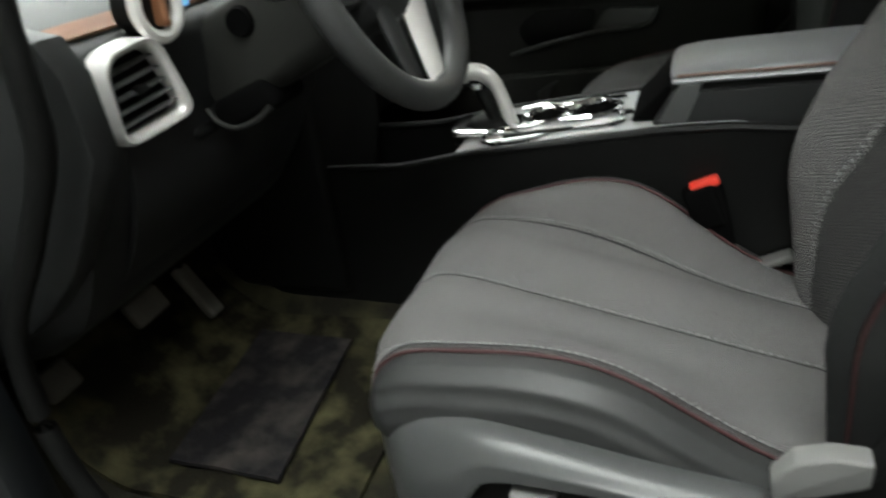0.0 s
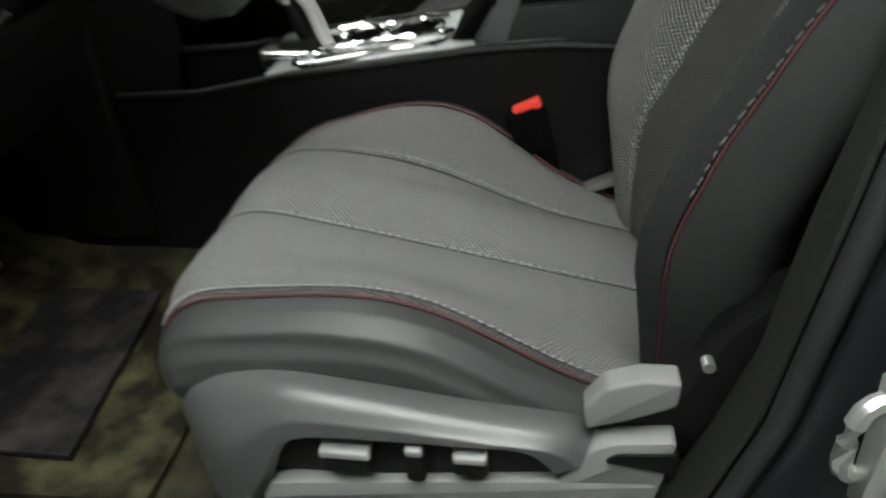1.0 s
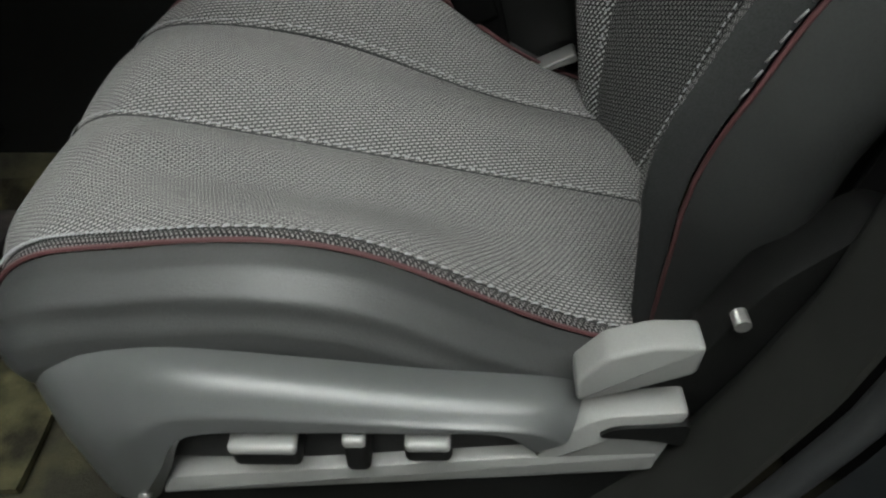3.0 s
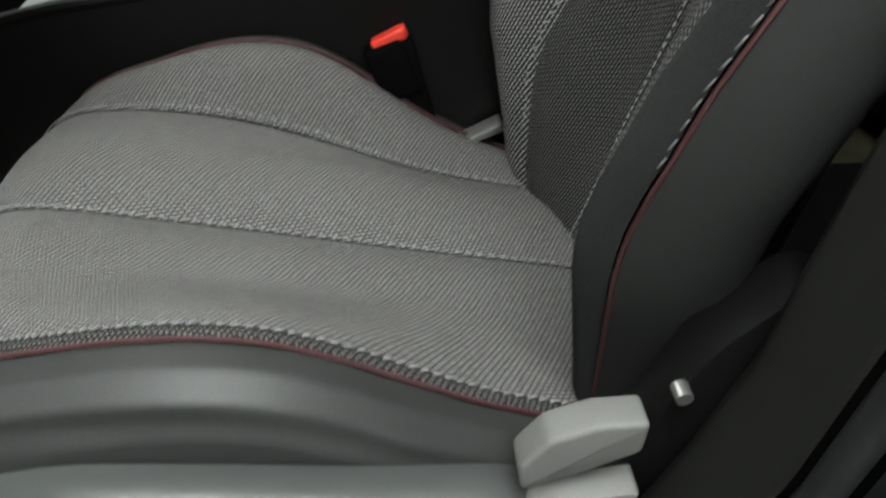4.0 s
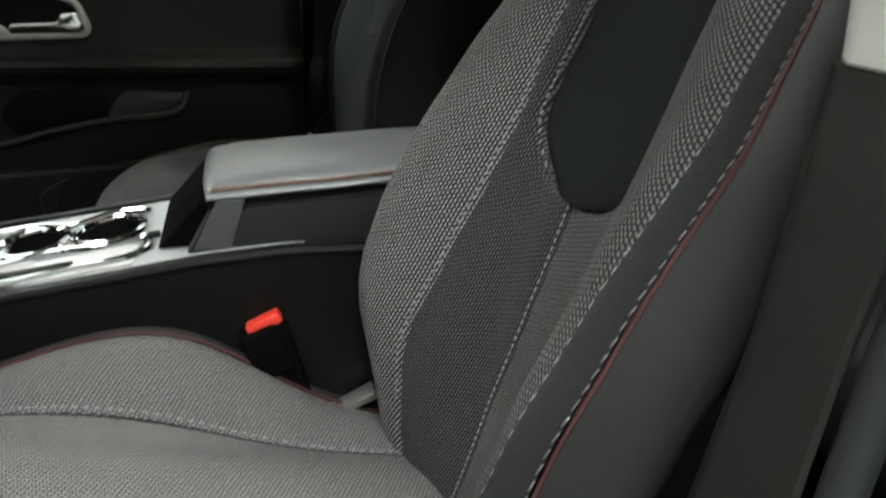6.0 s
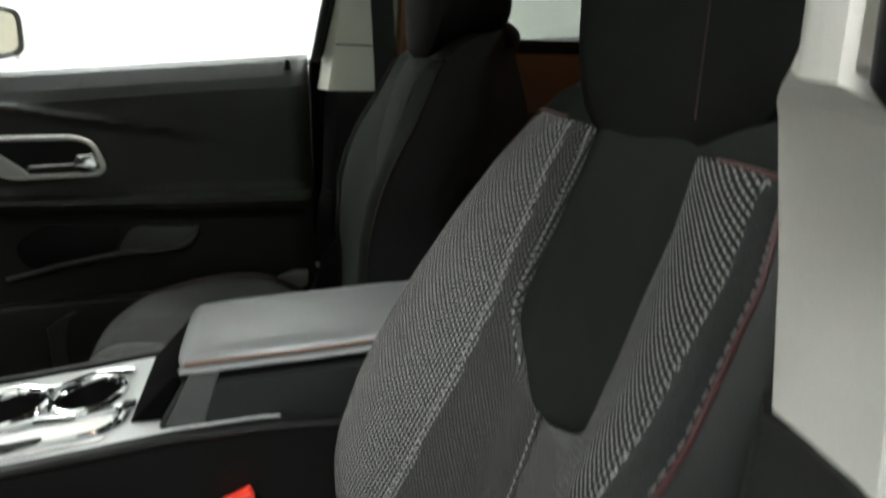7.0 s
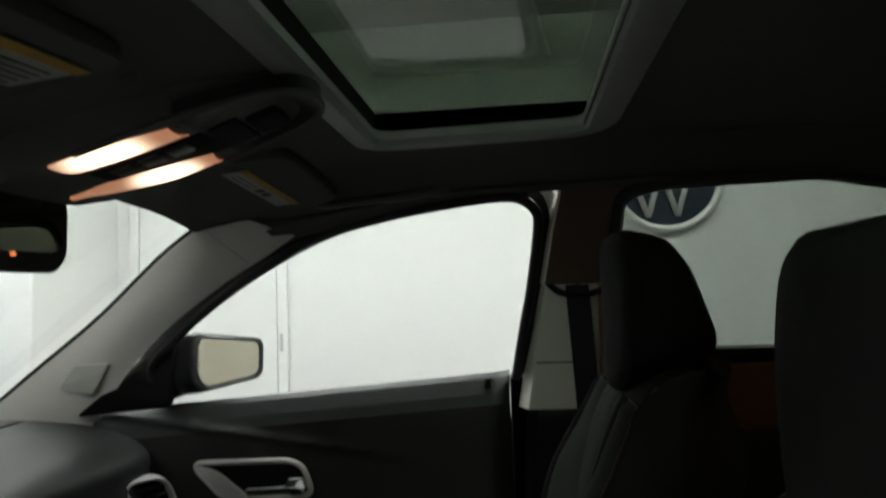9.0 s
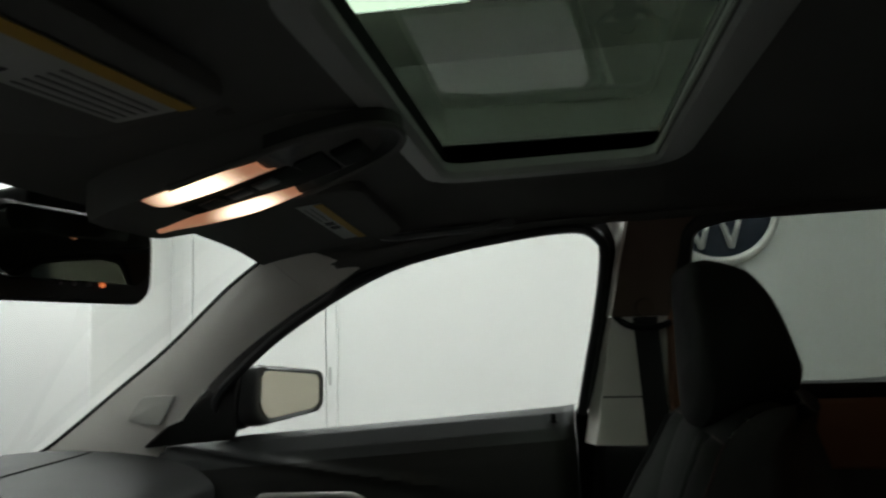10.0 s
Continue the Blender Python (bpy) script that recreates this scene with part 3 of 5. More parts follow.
part("bar", tube(spline([(-0.02, 0.565, 1.497), (0.03, 0.548, 1.478), (0.12, 0.548, 1.482), (0.22, 0.555, 1.49), (0.27, 0.57, 1.512)], 20), 0.011, 8, flat=0.8), TRIM_GREY, grab)
for gx in (-0.01, 0.26):
    part("end_cap", box((gx - 0.025, 0.555, 1.485), (gx + 0.025, 0.585, 1.525), 0.008), TRIM_GREY, grab)


b_trim = thing("b_pillar_trim", (0.48, 0.69, 1.037), "pale moulded upper trim of the passenger's door pillar", "pillar trim", "door pillars")
B_ROWS = [(1.037, 0.400, 0.600, 0.70), (1.12, 0.416, 0.602, 0.70), (1.2, 0.430, 0.604, 0.685), (1.3, 0.450, 0.606, 0.655), (1.4, 0.470, 0.61, 0.62), (1.47, 0.486, 0.63, 0.60), (1.51, 0.49, 0.66, 0.585)]


def b_cover(u, v):
    z = 1.037 + u * 0.473
    x0, x1, y = (lerp_table([(r[0], r[k]) for r in B_ROWS], z) for k in (1, 2, 3))
    return Vector((x0 + (x1 - x0) * v, y + 0.05 * (1 - smoothstep(0, 0.14, v)) + 0.06 * (1 - smoothstep(0, 0.13, 1 - v)), z))


part("cover", thicken(grid(lambda u, v: b_cover(0.56 * u, v), 20, 24), 0.005), CREAM, b_trim)
# Same pale trim as below; taupe stands in for its dimmer light.
part("upper_cover", thicken(grid(lambda u, v: b_cover(0.563 + 0.437 * u, 0.125 + 0.875 * v), 16, 22), 0.005), TAUPE, b_trim, "pale upper cover, browned for shade, round the belt guide")
part("front_edge", thicken(grid(lambda u, v: b_cover(0.563 + 0.437 * u, 0.12 * v - (0.06 + 0.17 * smoothstep(0.45, 0.8, u)) * (1 - v)), 20, 8), 0.005), CREAM, b_trim)
part("join_line", tube([b_cover(0.21, 0.14 + 0.78 * k / 12) + Vector((0, -0.0005, 0)) for k in range(13)], 0.0016, 5), TRIM_GREY, b_trim, "thin moulded line")
part("belt_bolt_cover", tube([(0.535, 0.655, 1.322), (0.535, 0.632, 1.318)], [0.022, 0.018], 16), TAUPE, b_trim, "round brownish belt bolt cover")
b_low = thing("b_pillar_lower_trim", (0.45, 0.73, 0.30), "black plastic lower pillar trim with a shelf line", "pillar trim", "lower door pillars")


def b_lower(u, v):
    z = 1.046 - u * 0.746
    x0 = lerp_table(((0.3, 0.33), (0.6, 0.36), (0.82, 0.385), (1.046, 0.397)), z)
    return Vector((x0 + 0.24 * v, 0.715 + 0.010 * smoothstep(1.02, 1.036, z) + 0.09 * (1 - smoothstep(0, 0.2, v)) - 0.012 * smoothstep(0.80, 0.78, z), z))


part("cover", thicken(grid(b_lower, 40, 14), 0.005), BLACK, b_low)
part("shelf_line", tube([b_lower(0.325, 0.06 + 0.75 * k / 14) + Vector((0, -0.002, 0)) for k in range(15)], 0.004, 6), DASH, b_low, "rounded shelf edge")

# the driver's door pillar, seen close by from outside: pale front return, seal, painted jamb
DRIVER_B = [(0.22, 0.27), (0.255, 0.308), (0.376, 0.382), (0.50, 0.424), (0.605, 0.450), (0.69, 0.457), (0.75, 0.463), (0.87, 0.480), (1.02, 0.487), (1.08, 0.4785), (1.142, 0.4665), (1.150, 0.4655), (1.19, 0.464), (1.25, 0.473), (1.30, 0.480), (1.40, 0.484), (1.55, 0.484)]


def driver_b(z, v):
    """Plan of the pillar at height z: from the inner face round its front return to the seal flange."""
    x = lerp_table(DRIVER_B, z)
    step = 0.008 * smoothstep(1.150, 1.142, z)
    inner = 0.34 * max(0.0, z - 1.32)
    tuck = 0.021 * smoothstep(0.72, 0.95, z)
    open_out = smoothstep(0.82, 1.0, z)
    pts = [(x + 0.15, -0.662), (x + 0.085, -0.672), (x + 0.048 - step, -0.686), (x + 0.037 - step, -0.700), (x + 0.030 + 0.004 * open_out - step * 0.8, -0.728 + 0.3 * tuck), (x + 0.018 + 0.010 * open_out - step * 0.3, -0.762 + 0.8 * tuck), (x + 0.010 + 0.013 * open_out, -0.778 + tuck)]
    slim = [(x + 0.15, -0.662), (x + 0.070, -0.692), (x + 0.024, -0.722), (x + 0.009, -0.733), (x + 0.0045, -0.740), (x + 0.0022, -0.749), (x + 0.001, -0.757)]
    above = smoothstep(1.142, 1.150, z) * smoothstep(1.255, 1.195, z)
    n = v * (len(pts) - 1)
    i = min(len(pts) - 2, int(n))
    (ax, ay), (bx, by) = ((q[i][0] + (q[i + 1][0] - q[i][0]) * (n - i), q[i][1] + (q[i + 1][1] - q[i][1]) * (n - i)) for q in (pts, slim))
    return Vector((ax + (bx - ax) * above, ay + (by - ay) * above + inner, z))


d_trim = thing("b_pillar_trim", (0.50, -0.72, 1.02), "pale moulded upper trim of the driver's door pillar", "pillar trim", "door pillars")
part("cover", thicken(grid(lambda u, v: driver_b(1.021 + 0.508 * u, v), 90, 30), 0.004), CREAM, d_trim)
d_low = thing("b_pillar_lower_trim", (0.45, -0.72, 0.24), "dark plastic lower trim of the driver's door pillar", "pillar trim", "lower door pillars")
part("cover", thicken(grid(lambda u, v: driver_b(0.24 + 0.778 * u, v) + Vector((-0.004 * (1 - v), 0.002, 0)), 50, 30), 0.004), PILLAR_DARK, d_low)
part("door_seal", tube([driver_b(0.22 + 1.3 * k / 60, 1.0) + Vector((0.006, -0.012, 0)) for k in range(61)], 0.010, 10, up=(1, 0, 0)), RUBBER, d_low, "thick dark rubber door seal")

jamb = thing("door_jamb", (0.56, -0.83, 0.2), "dark painted door jamb with a steel striker", "door jamb", kind="structure")
part("jamb_face", thicken(grid(lambda u, v: driver_b(0.2 + 1.3 * u, 1.0) + Vector((0.012 + 0.055 * v * v, -0.026 - 0.085 * v, 0)), 40, 10), 0.02), PAINT, jamb)
part("striker", join(tube(spline([(0.512, -0.845, 0.70), (0.482, -0.855, 0.695), (0.482, -0.855, 0.64), (0.512, -0.845, 0.63)], 12), 0.007), box((0.492, -0.87, 0.61), (0.512, -0.825, 0.72), 0.005)), STEEL, jamb, "bright steel door striker")
part("jamb_bolt", tube([(0.520, -0.842, 0.775), (0.500, -0.850, 0.775)], [0.010, 0.008], 12), TRIM_GREY, jamb, "grey bolt head above the striker")

# front door seal on the driver's side and the dash's end
seal_pts = spline([(-0.36, -0.745, 1.25), (-0.366, -0.78, 1.045), (-0.370, -0.785, 0.96), (-0.388, -0.785, 0.89), (-0.455, -0.785, 0.79), (-0.56, -0.785, 0.64), (-0.58, -0.785, 0.45), (-0.50, -0.785, 0.31), (-0.2, -0.785, 0.262), (0.24, -0.785, 0.265)], 80)
solo("door_seal", tube(seal_pts, 0.015, 10), BLACK, "thick dark rubber seal round the driver's door opening", "door seal", kind="structure")
solo("hinge_pillar", box((-0.95, -0.86, 0.1), (-0.60, -0.79, 1.03), 0.02), PAINT, "dark painted hinge pillar of the driver's door", "pillar", kind="structure")

# ---- the passenger's door ----
def belt_z(x):
    return 1.083 + 0.078 * x


door = thing("passenger_door", (-0.1, 0.75, 0.35), "closed front passenger door with black moulded trim", "car door")
PROFILE = [(0.775, 0.0, 1), (0.768, -0.003, 1), (0.758, -0.011, 1), (0.736, -0.042, 1), (0.724, -0.066, 1), (0.717, -0.10, 1), (0.712, 0.92, 0), (0.708, 0.87, 0), (0.704, 0.83, 0), (0.690, 0.812, 0), (0.668, 0.806, 0), (0.660, 0.796, 0), (0.668, 0.78, 0),
           (0.692, 0.768, 0), (0.700, 0.75, 0), (0.702, 0.70, 0), (0.700, 0.64, 0), (0.70, 0.55, 0), (0.715, 0.42, 0), (0.73, 0.33, 0)]


def door_sheet(u, v):
    x = -0.60 + u * 0.985
    n = v * (len(PROFILE) - 1)
    i = min(int(n), len(PROFILE) - 2)
    t = n - i
    t = t * t * (3 - 2 * t) * 0.4 + t * 0.6
    zs = [PROFILE[q][1] + (belt_z(x) if PROFILE[q][2] else 0) for q in (i, i + 1)]
    y = PROFILE[i][0] + (PROFILE[i + 1][0] - PROFILE[i][0]) * t
    z = zs[0] + (zs[1] - zs[0]) * t
    rest = smoothstep(-0.52, -0.42, x)
    if 0.75 < z < 0.83:
        y = 0.704 + (y - 0.704) * rest
    ridge = 0.985 - 0.13 * (x + 0.186)
    y -= 0.009 * math.exp(-((z - ridge) / 0.009) ** 2) * smoothstep(0.25, 0.05, x)
    y += 0.03 * smoothstep(0.975, 1.0, u)
    return Vector((x, y, z))


# Top band of one panel, paler to stand in for reflected window light.
part("trim_top_band", grid(lambda u, v: door_sheet(u, 4 / 19 * v), 60, 28), DOOR_TOP, door, "top band of the trim, lightened for window sheen")
part("trim_panel", grid(lambda u, v: door_sheet(u, 4 / 19 + 15 / 19 * v), 60, 90), DOORSKIN, door)
bezel = soften([(-0.336, 0.930), (-0.107, 0.935), (-0.074, 0.922), (-0.050, 0.858), (-0.256, 0.849)], 0.035, 6)
handle_cup = part("handle_cup", slab(bezel, "y", 0.700, 0.712), BLACK, door, "black handle recess", smooth=False)
bez = part("handle_bezel", tube([(x, 0.697, z) for x, z in bezel], 0.0068, 8, True, up=(0, 1, 0)), SILVER, door, "satin silver ring round the door handle")
part("bezel_wing", slab(soften([(-0.325, 0.925), (-0.275, 0.918), (-0.21, 0.868), (-0.20, 0.853), (-0.256, 0.852)], 0.02), "y", 0.690, 0.699, 0.003), SILVER, door, "broad silver end of the handle ring")
part("door_lever", slab(soften([(-0.205, 0.864), (-0.108, 0.867), (-0.098, 0.861), (-0.072, 0.863), (-0.063, 0.880), (-0.074, 0.902), (-0.104, 0.900), (-0.113, 0.883), (-0.200, 0.878)], 0.005, 4), "y", 0.682, 0.694, 0.004, 3), CHROME, door, "bright chrome door lever")
part("pull_pocket", slab(soften([(-0.23, 0.64), (-0.05, 0.675), (-0.03, 0.74), (-0.20, 0.745), (-0.26, 0.70)], 0.03), "y", 0.694, 0.70, 0.002), BLACK, door, "dark pull pocket")
part("pocket_plate", slab(soften([(-0.045, 0.682), (0.095, 0.692), (0.122, 0.735), (-0.005, 0.74), (-0.025, 0.72)], 0.015), "y", 0.686, 0.70, 0.003), TRIM_GREY, door, "grey plate beside the pull pocket")
part("pocket_lip", tube(spline([(-0.28, 0.70, 0.622), (-0.21, 0.688, 0.642), (-0.16, 0.682, 0.657), (-0.036, 0.68, 0.681), (0.05, 0.68, 0.687), (0.098, 0.682, 0.696), (0.118, 0.686, 0.715), (0.125, 0.692, 0.738)], 30), 0.006, 8), TRIM_GREY, door, "grey curved lip of the pocket")
part("map_pocket", slab(soften([(-0.45, 0.40), (0.30, 0.40), (0.33, 0.60), (-0.30, 0.57), (-0.48, 0.52)], 0.05), "y", 0.665, 0.70, 0.012, 3), DOORSKIN, door)
part("lock_knob", join(tube([(0.338, 0.738, 1.086), (0.338, 0.738, 1.100)], [0.007, 0.006], 10), tube([(0.338, 0.738, 1.080), (0.338, 0.738, 1.086)], 0.009, 12)), BLACK, door, "small black lock knob")
WINDOW = [(-0.43, 1.07), (-0.44, 1.14), (-0.37, 1.206), (-0.260, 1.286), (-0.116, 1.367), (0.019, 1.425), (0.144, 1.454), (0.266, 1.472), (0.368, 1.482), (0.422, 1.478), (0.453, 1.455), (0.459, 1.420), (0.442, 1.305), (0.422, 1.210), (0.400, 1.10)]
frame_pts = [(x, window_y(z) - 0.004, z) for x, z in [tuple(p)[:2] for p in spline([(x, z, 0) for x, z in WINDOW], 80)]]
part("window_seal", tube(frame_pts, 0.011, 8, up=(0, 1, 0)), RUBBER, door, "black rubber window seal")
pane = bmesh.new()
pane.faces.new([pane.verts.new((x, window_y(z) + 0.012, z)) for x, z in [(-0.60, 1.03), (-0.50, 1.10)] + WINDOW[2:-1] + [(0.396, 1.05)]])
glass_pane = part("window_glass", thicken(pane, 0.004), GLASS, door, "clear side window glass", smooth=False)
up_frame = [(x, window_y(z) + 0.006, z) for x, z in [tuple(p)[:2] for p in spline([(x, z, 0) for x, z in WINDOW[1:]], 60)]]


def door_frame(u, v):
    x, y, z = up_frame[round(u * 60)]
    return Vector((x, y, z)) + Vector((-0.035, 0.0, 0.08)).lerp(Vector((0.020, 0.012, 0.03)), smoothstep(0.60, 0.80, u)) * v


part("window_frame", thicken(grid(door_frame, 60, 3), 0.01), BLACK, door, "black upper door frame")
part("shut_face", box((0.386, 0.745, 0.30), (0.47, 0.80, 1.105), 0.01), NEAR_BLACK, door, "black rear edge of the door")
part("mirror_sail", slab(soften([(-0.63, 1.03), (-0.40, 1.05), (-0.385, 1.20), (-0.42, 1.205), (-0.52, 1.12)], 0.015), "y", 0.722, 0.75, 0.006), BLACK, door, "black triangular mirror cover")

mirror = thing("door_mirror", (-0.3, 0.85, 1.06), "dark door mirror with a silvered glass", "door mirror")
mrim = [(0.755, 1.214), (0.928, 1.190), (0.938, 1.175), (0.936, 1.108), (0.92, 1.094), (0.775, 1.080), (0.752, 1.11)]
mo = soften(mrim, 0.03, 4)


def mirror_at(x, y, z):
    return (x - 0.53 * (0.93 - y), y, z)


def mirror_ring(x, k, dy=0.0):
    return [mirror_at(x, 0.845 + dy + (y - 0.845) * k, 1.148 + (z - 1.148) * k) for y, z in mo]


part("housing", loft([mirror_ring(-0.262, 0.91), mirror_ring(-0.260, 0.96), mirror_ring(-0.263, 1.07), mirror_ring(-0.28, 1.14), mirror_ring(-0.33, 1.12, -0.01), mirror_ring(-0.38, 0.9, -0.02), mirror_ring(-0.41, 0.5, -0.02)]), PAINT, mirror)
part("mirror_glass", loft([mirror_ring(-0.2615, 0.89), mirror_ring(-0.2590, 0.87)]), MIRROR, mirror, "silvered mirror glass", smooth=False)
part("arm", box((-0.47, 0.745, 1.065), (-0.385, 0.81, 1.12), 0.02, 3), PAINT, mirror)

# passenger's seat belt on the pillar
belt = thing("seat_belt", (0.54, 0.67, 1.0), "black seat belt hanging from its pillar ring", "seat belt")
part("guide_ring", tube(spline([(0.466, 0.672, 1.335), (0.474, 0.66, 1.308), (0.50, 0.645, 1.285), (0.545, 0.64, 1.278), (0.585, 0.65, 1.288)], 18), 0.007, 8), BLACK, belt, "black belt guide on the pillar")
part("webbing", thicken(grid(lambda u, v: Vector((0.51 + 0.02 * u + 0.048 * v, 0.645 - 0.02 * math.sin(u * 3) + 0.01 * u, 1.30 - 0.42 * u)), 16, 3), 0.002), BELT, belt, "black woven webbing")
part("tongue", box((0.518, 0.628, 0.965), (0.532, 0.64, 1.0), 0.004), STEEL, belt, "bright metal belt tongue")

# ---- behind the front seats ----
rear = thing("rear_door", (0.95, 0.75, 0.3), "closed rear door with brown upper trim", "car door")
part("trim_panel", thicken(grid(lambda u, v: Vector((0.62 + 0.75 * u, 0.735 - 0.03 * math.sin(v * 3.1), 0.30 + 0.85 * v)), 10, 20), 0.02), DOORSKIN, rear)
part("upper_trim", slab(soften([(0.66, 0.985), (1.36, 0.985), (1.36, 1.135), (0.66, 1.125)], 0.02), "y", 0.695, 0.73, 0.012, 3), BROWN, rear, "brown upper door trim")
RW = [(0.625, 1.13), (0.612, 1.38), (0.622, 1.475), (0.70, 1.495), (1.0, 1.50), (1.22, 1.46), (1.30, 1.17)]
part("window_seal", tube([(x, window_y(z) + 0.0, z) for x, z in soften(RW, 0.03)], 0.014, 6, True, up=(0, 1, 0)), RUBBER, rear, "black rubber window seal")
pane = bmesh.new()
pane.faces.new([pane.verts.new((x, window_y(z) + 0.015, z)) for x, z in RW])
part("window_glass", thicken(pane, 0.004), PRIVACY, rear, "tinted rear window glass", smooth=False)
part("belt_rail", box((0.62, 0.70, 1.12), (1.36, 0.745, 1.16), 0.01), BLACK, rear)
part("front_post", box((0.578, 0.645, 1.10), (0.612, 0.72, 1.50), 0.012), BROWN, rear, "brown front post of the window")

bench = thing("rear_bench", (1.35, 0, 0.4), "dark rear bench seat", "seat")
part("cushion", box((1.05, -0.62, 0.35), (1.55, 0.62, 0.60), 0.07, 4), VINYL, bench)
part("backrest", box((1.50, -0.62, 0.5), (1.66, 0.62, 1.10), 0.06, 4), VINYL, bench)
dome = thing("dome_lamp", (1.1, 0, 1.56), "small warm glowing dome lamp in the headliner", "lamp")
part("lens", box((1.04, -0.06, 1.545), (1.16, 0.06, 1.556), 0.005), LAMP_REAR, dome, "glowing lens")
part("rim", box((1.02, -0.08, 1.552), (1.18, 0.08, 1.562), 0.004), TRIM_GREY, dome)


# ---- the front seats ----
CUSHION_LINE = [(0.50, 0.40), (0.445, 0.424), (0.30, 0.456), (0.15, 0.490), (0.0, 0.523), (-0.09, 0.541), (-0.14, 0.540), (-0.176, 0.516), (-0.192, 0.475), (-0.182, 0.435), (-0.155, 0.40)]
BACK_LINE = [(0.425, 0.36), (0.457, 0.43), (0.50, 0.60), (0.537, 0.79), (0.570, 0.94), (0.596, 1.05), (0.606, 1.085), (0.622, 1.108), (0.650, 1.114), (0.69, 1.095)]
PUSH = [(0.40, 0.03), (0.45, 0.06), (0.55, 0.103), (0.60, 0.124), (0.64, 0.133), (0.68, 0.134), (0.75, 0.124), (0.85, 0.095), (0.95, 0.058), (1.02, 0.032), (1.08, 0.008), (1.12, 0.0)]
BACK_SLOPED = BACK_LINE[:5] + [(0.598, 1.02), (0.622, 1.062), (0.660, 1.094), (0.705, 1.106), (0.745, 1.085)]
PUSH_UPRIGHT = [(0.40, 0.0), (0.54, 0.0), (0.59, 0.009), (0.68, 0.032), (0.78, 0.044), (0.84, 0.042), (0.89, 0.032), (0.97, 0.006), (1.02, 0.0), (1.12, 0.0)]
# where the backrest's seams run: height and share of the half width
WING_SEAM = [(0.45, 0.72), (0.565, 0.665), (0.69, 0.56), (0.80, 0.504), (0.906, 0.476), (1.0, 0.492), (1.08, 0.540)]
MIDDLE_SEAM = [(0.44, 0.215), (0.585, 0.165), (0.70, 0.08), (0.78, 0.025), (0.84, 0.0)]
WIDE = [(0.40, 0.208), (0.5, 0.222), (0.6, 0.243), (0.7, 0.256), (0.8, 0.258), (0.95, 0.252), (1.03, 0.231), (1.08, 0.203), (1.11, 0.185)]


def seat_maker(name, yc, out, dx, dz, label, switches, cx=0.0, cz=0.0, outer=0.072, push_table=PUSH, back_line=BACK_LINE, weave=CLOTH, bright=CLOTH_BACK, mid=CLOTH_MID):
    """A front seat about y = yc; out: the sign of its door side; cx, cz: cushion shift fitted to the camera's view."""
    ob = thing(name, (0.15 + dx, yc, 0.24), label, "car seat", "front seats")
    cl = spline([(x, 0, z) for x, z in CUSHION_LINE], 64)
    bl = spline([(x, 0, z) for x, z in back_line], 64)
    cs, bs = [0.0], [0.0]
    for line, acc in ((cl, cs), (bl, bs)):
        for a, b in zip(line, line[1:]):
            acc.append(acc[-1] + (b - a).length)

    def cushion(u, v, lift=0.0):
        k = u * 64
        i = min(63, int(k))
        p = cl[i].lerp(cl[i + 1], k - i)
        n = (cl[min(64, i + 1)] - cl[max(0, i)]).normalized()
        normal = Vector((n.z, 0, -n.x))
        if normal.z < 0 and u < 0.7:
            normal = -normal
        rise = outer * smoothstep(0.10, 0.215, v) + 0.108 * smoothstep(0.13, 0.24, -v)
        hump = rise * math.exp(-((p.x - 0.13) / (0.165 if p.x > 0.13 else 0.20)) ** 2) * (1 if u < 0.75 else 0.3)
        nose = 0.035 * smoothstep(0.12, 0.27, abs(v)) * smoothstep(0.02, -0.15, p.x)
        place = p + normal * lift + Vector((nose + dx + cx, 0, hump + dz + cz))
        place.y = yc + out * v
        return place, (cs[i] + (cs[i + 1] - cs[i]) * (k - i), v + hump * (1 if v > 0 else -1))

    def back(u, v, lift=0.0):
        k = u * 64
        i = min(63, int(k))
        p = bl[i].lerp(bl[i + 1], k - i)
        n = (bl[i + 1] - bl[i]).normalized()
        normal = Vector((-n.z, 0, n.x))
        w = lerp_table(WIDE, p.z) if u < 0.93 else 0.185
        push = lerp_table(push_table, p.z) if p.x < 0.64 else 0
        place = p + normal * (lift + push * smoothstep(0.22, 0.92, abs(v)) * (1 - 0.25 * smoothstep(0.9, 1.0, abs(v)))) + Vector((dx, 0, dz))
        place.y = yc + out * v * w
        arc, last = 0.0, 0.0
        for q in range(1, 9):
            now = push * smoothstep(0.22, 0.92, abs(v) * q / 8)
            arc += math.hypot(abs(v) * w / 8, now - last)
            last = now
        return place, (bs[i] + (bs[i + 1] - bs[i]) * (k - i), math.copysign(arc, v))

    def band(surface, v0, v1, u0, u1, mat, part_name, nu=64, nv=14, puff=0.027, text="", fade=(0.46, 0.64), start=0.1):
        def f(u, t):
            uu = u0 + (u1 - u0) * u
            va, vb = (e(uu) if callable(e) else e for e in (v0, v1))
            return surface(uu, va + (vb - va) * t, puff * (1 - abs(2 * t - 1) ** 2.2) * (0.2 + 0.8 * smoothstep(fade[1], fade[0], u)) * (0.3 + 0.7 * smoothstep(0.0, start, u)))
        return part(part_name, grid(f, nu, nv), mat, ob, text)

    def stitches(surface, v, u0, u1, n, lift, length=0.45, r=0.0011, slant=0.0):
        """Short pale stitches along a seam; v: a number or a function of u; slant: how far each leans across it."""
        rows = []
        for i in range(n):
            a, b = u0 + (u1 - u0) * i / n, u0 + (u1 - u0) * (i + length) / n
            va, vb = (v(a), v(b)) if callable(v) else (v, v)
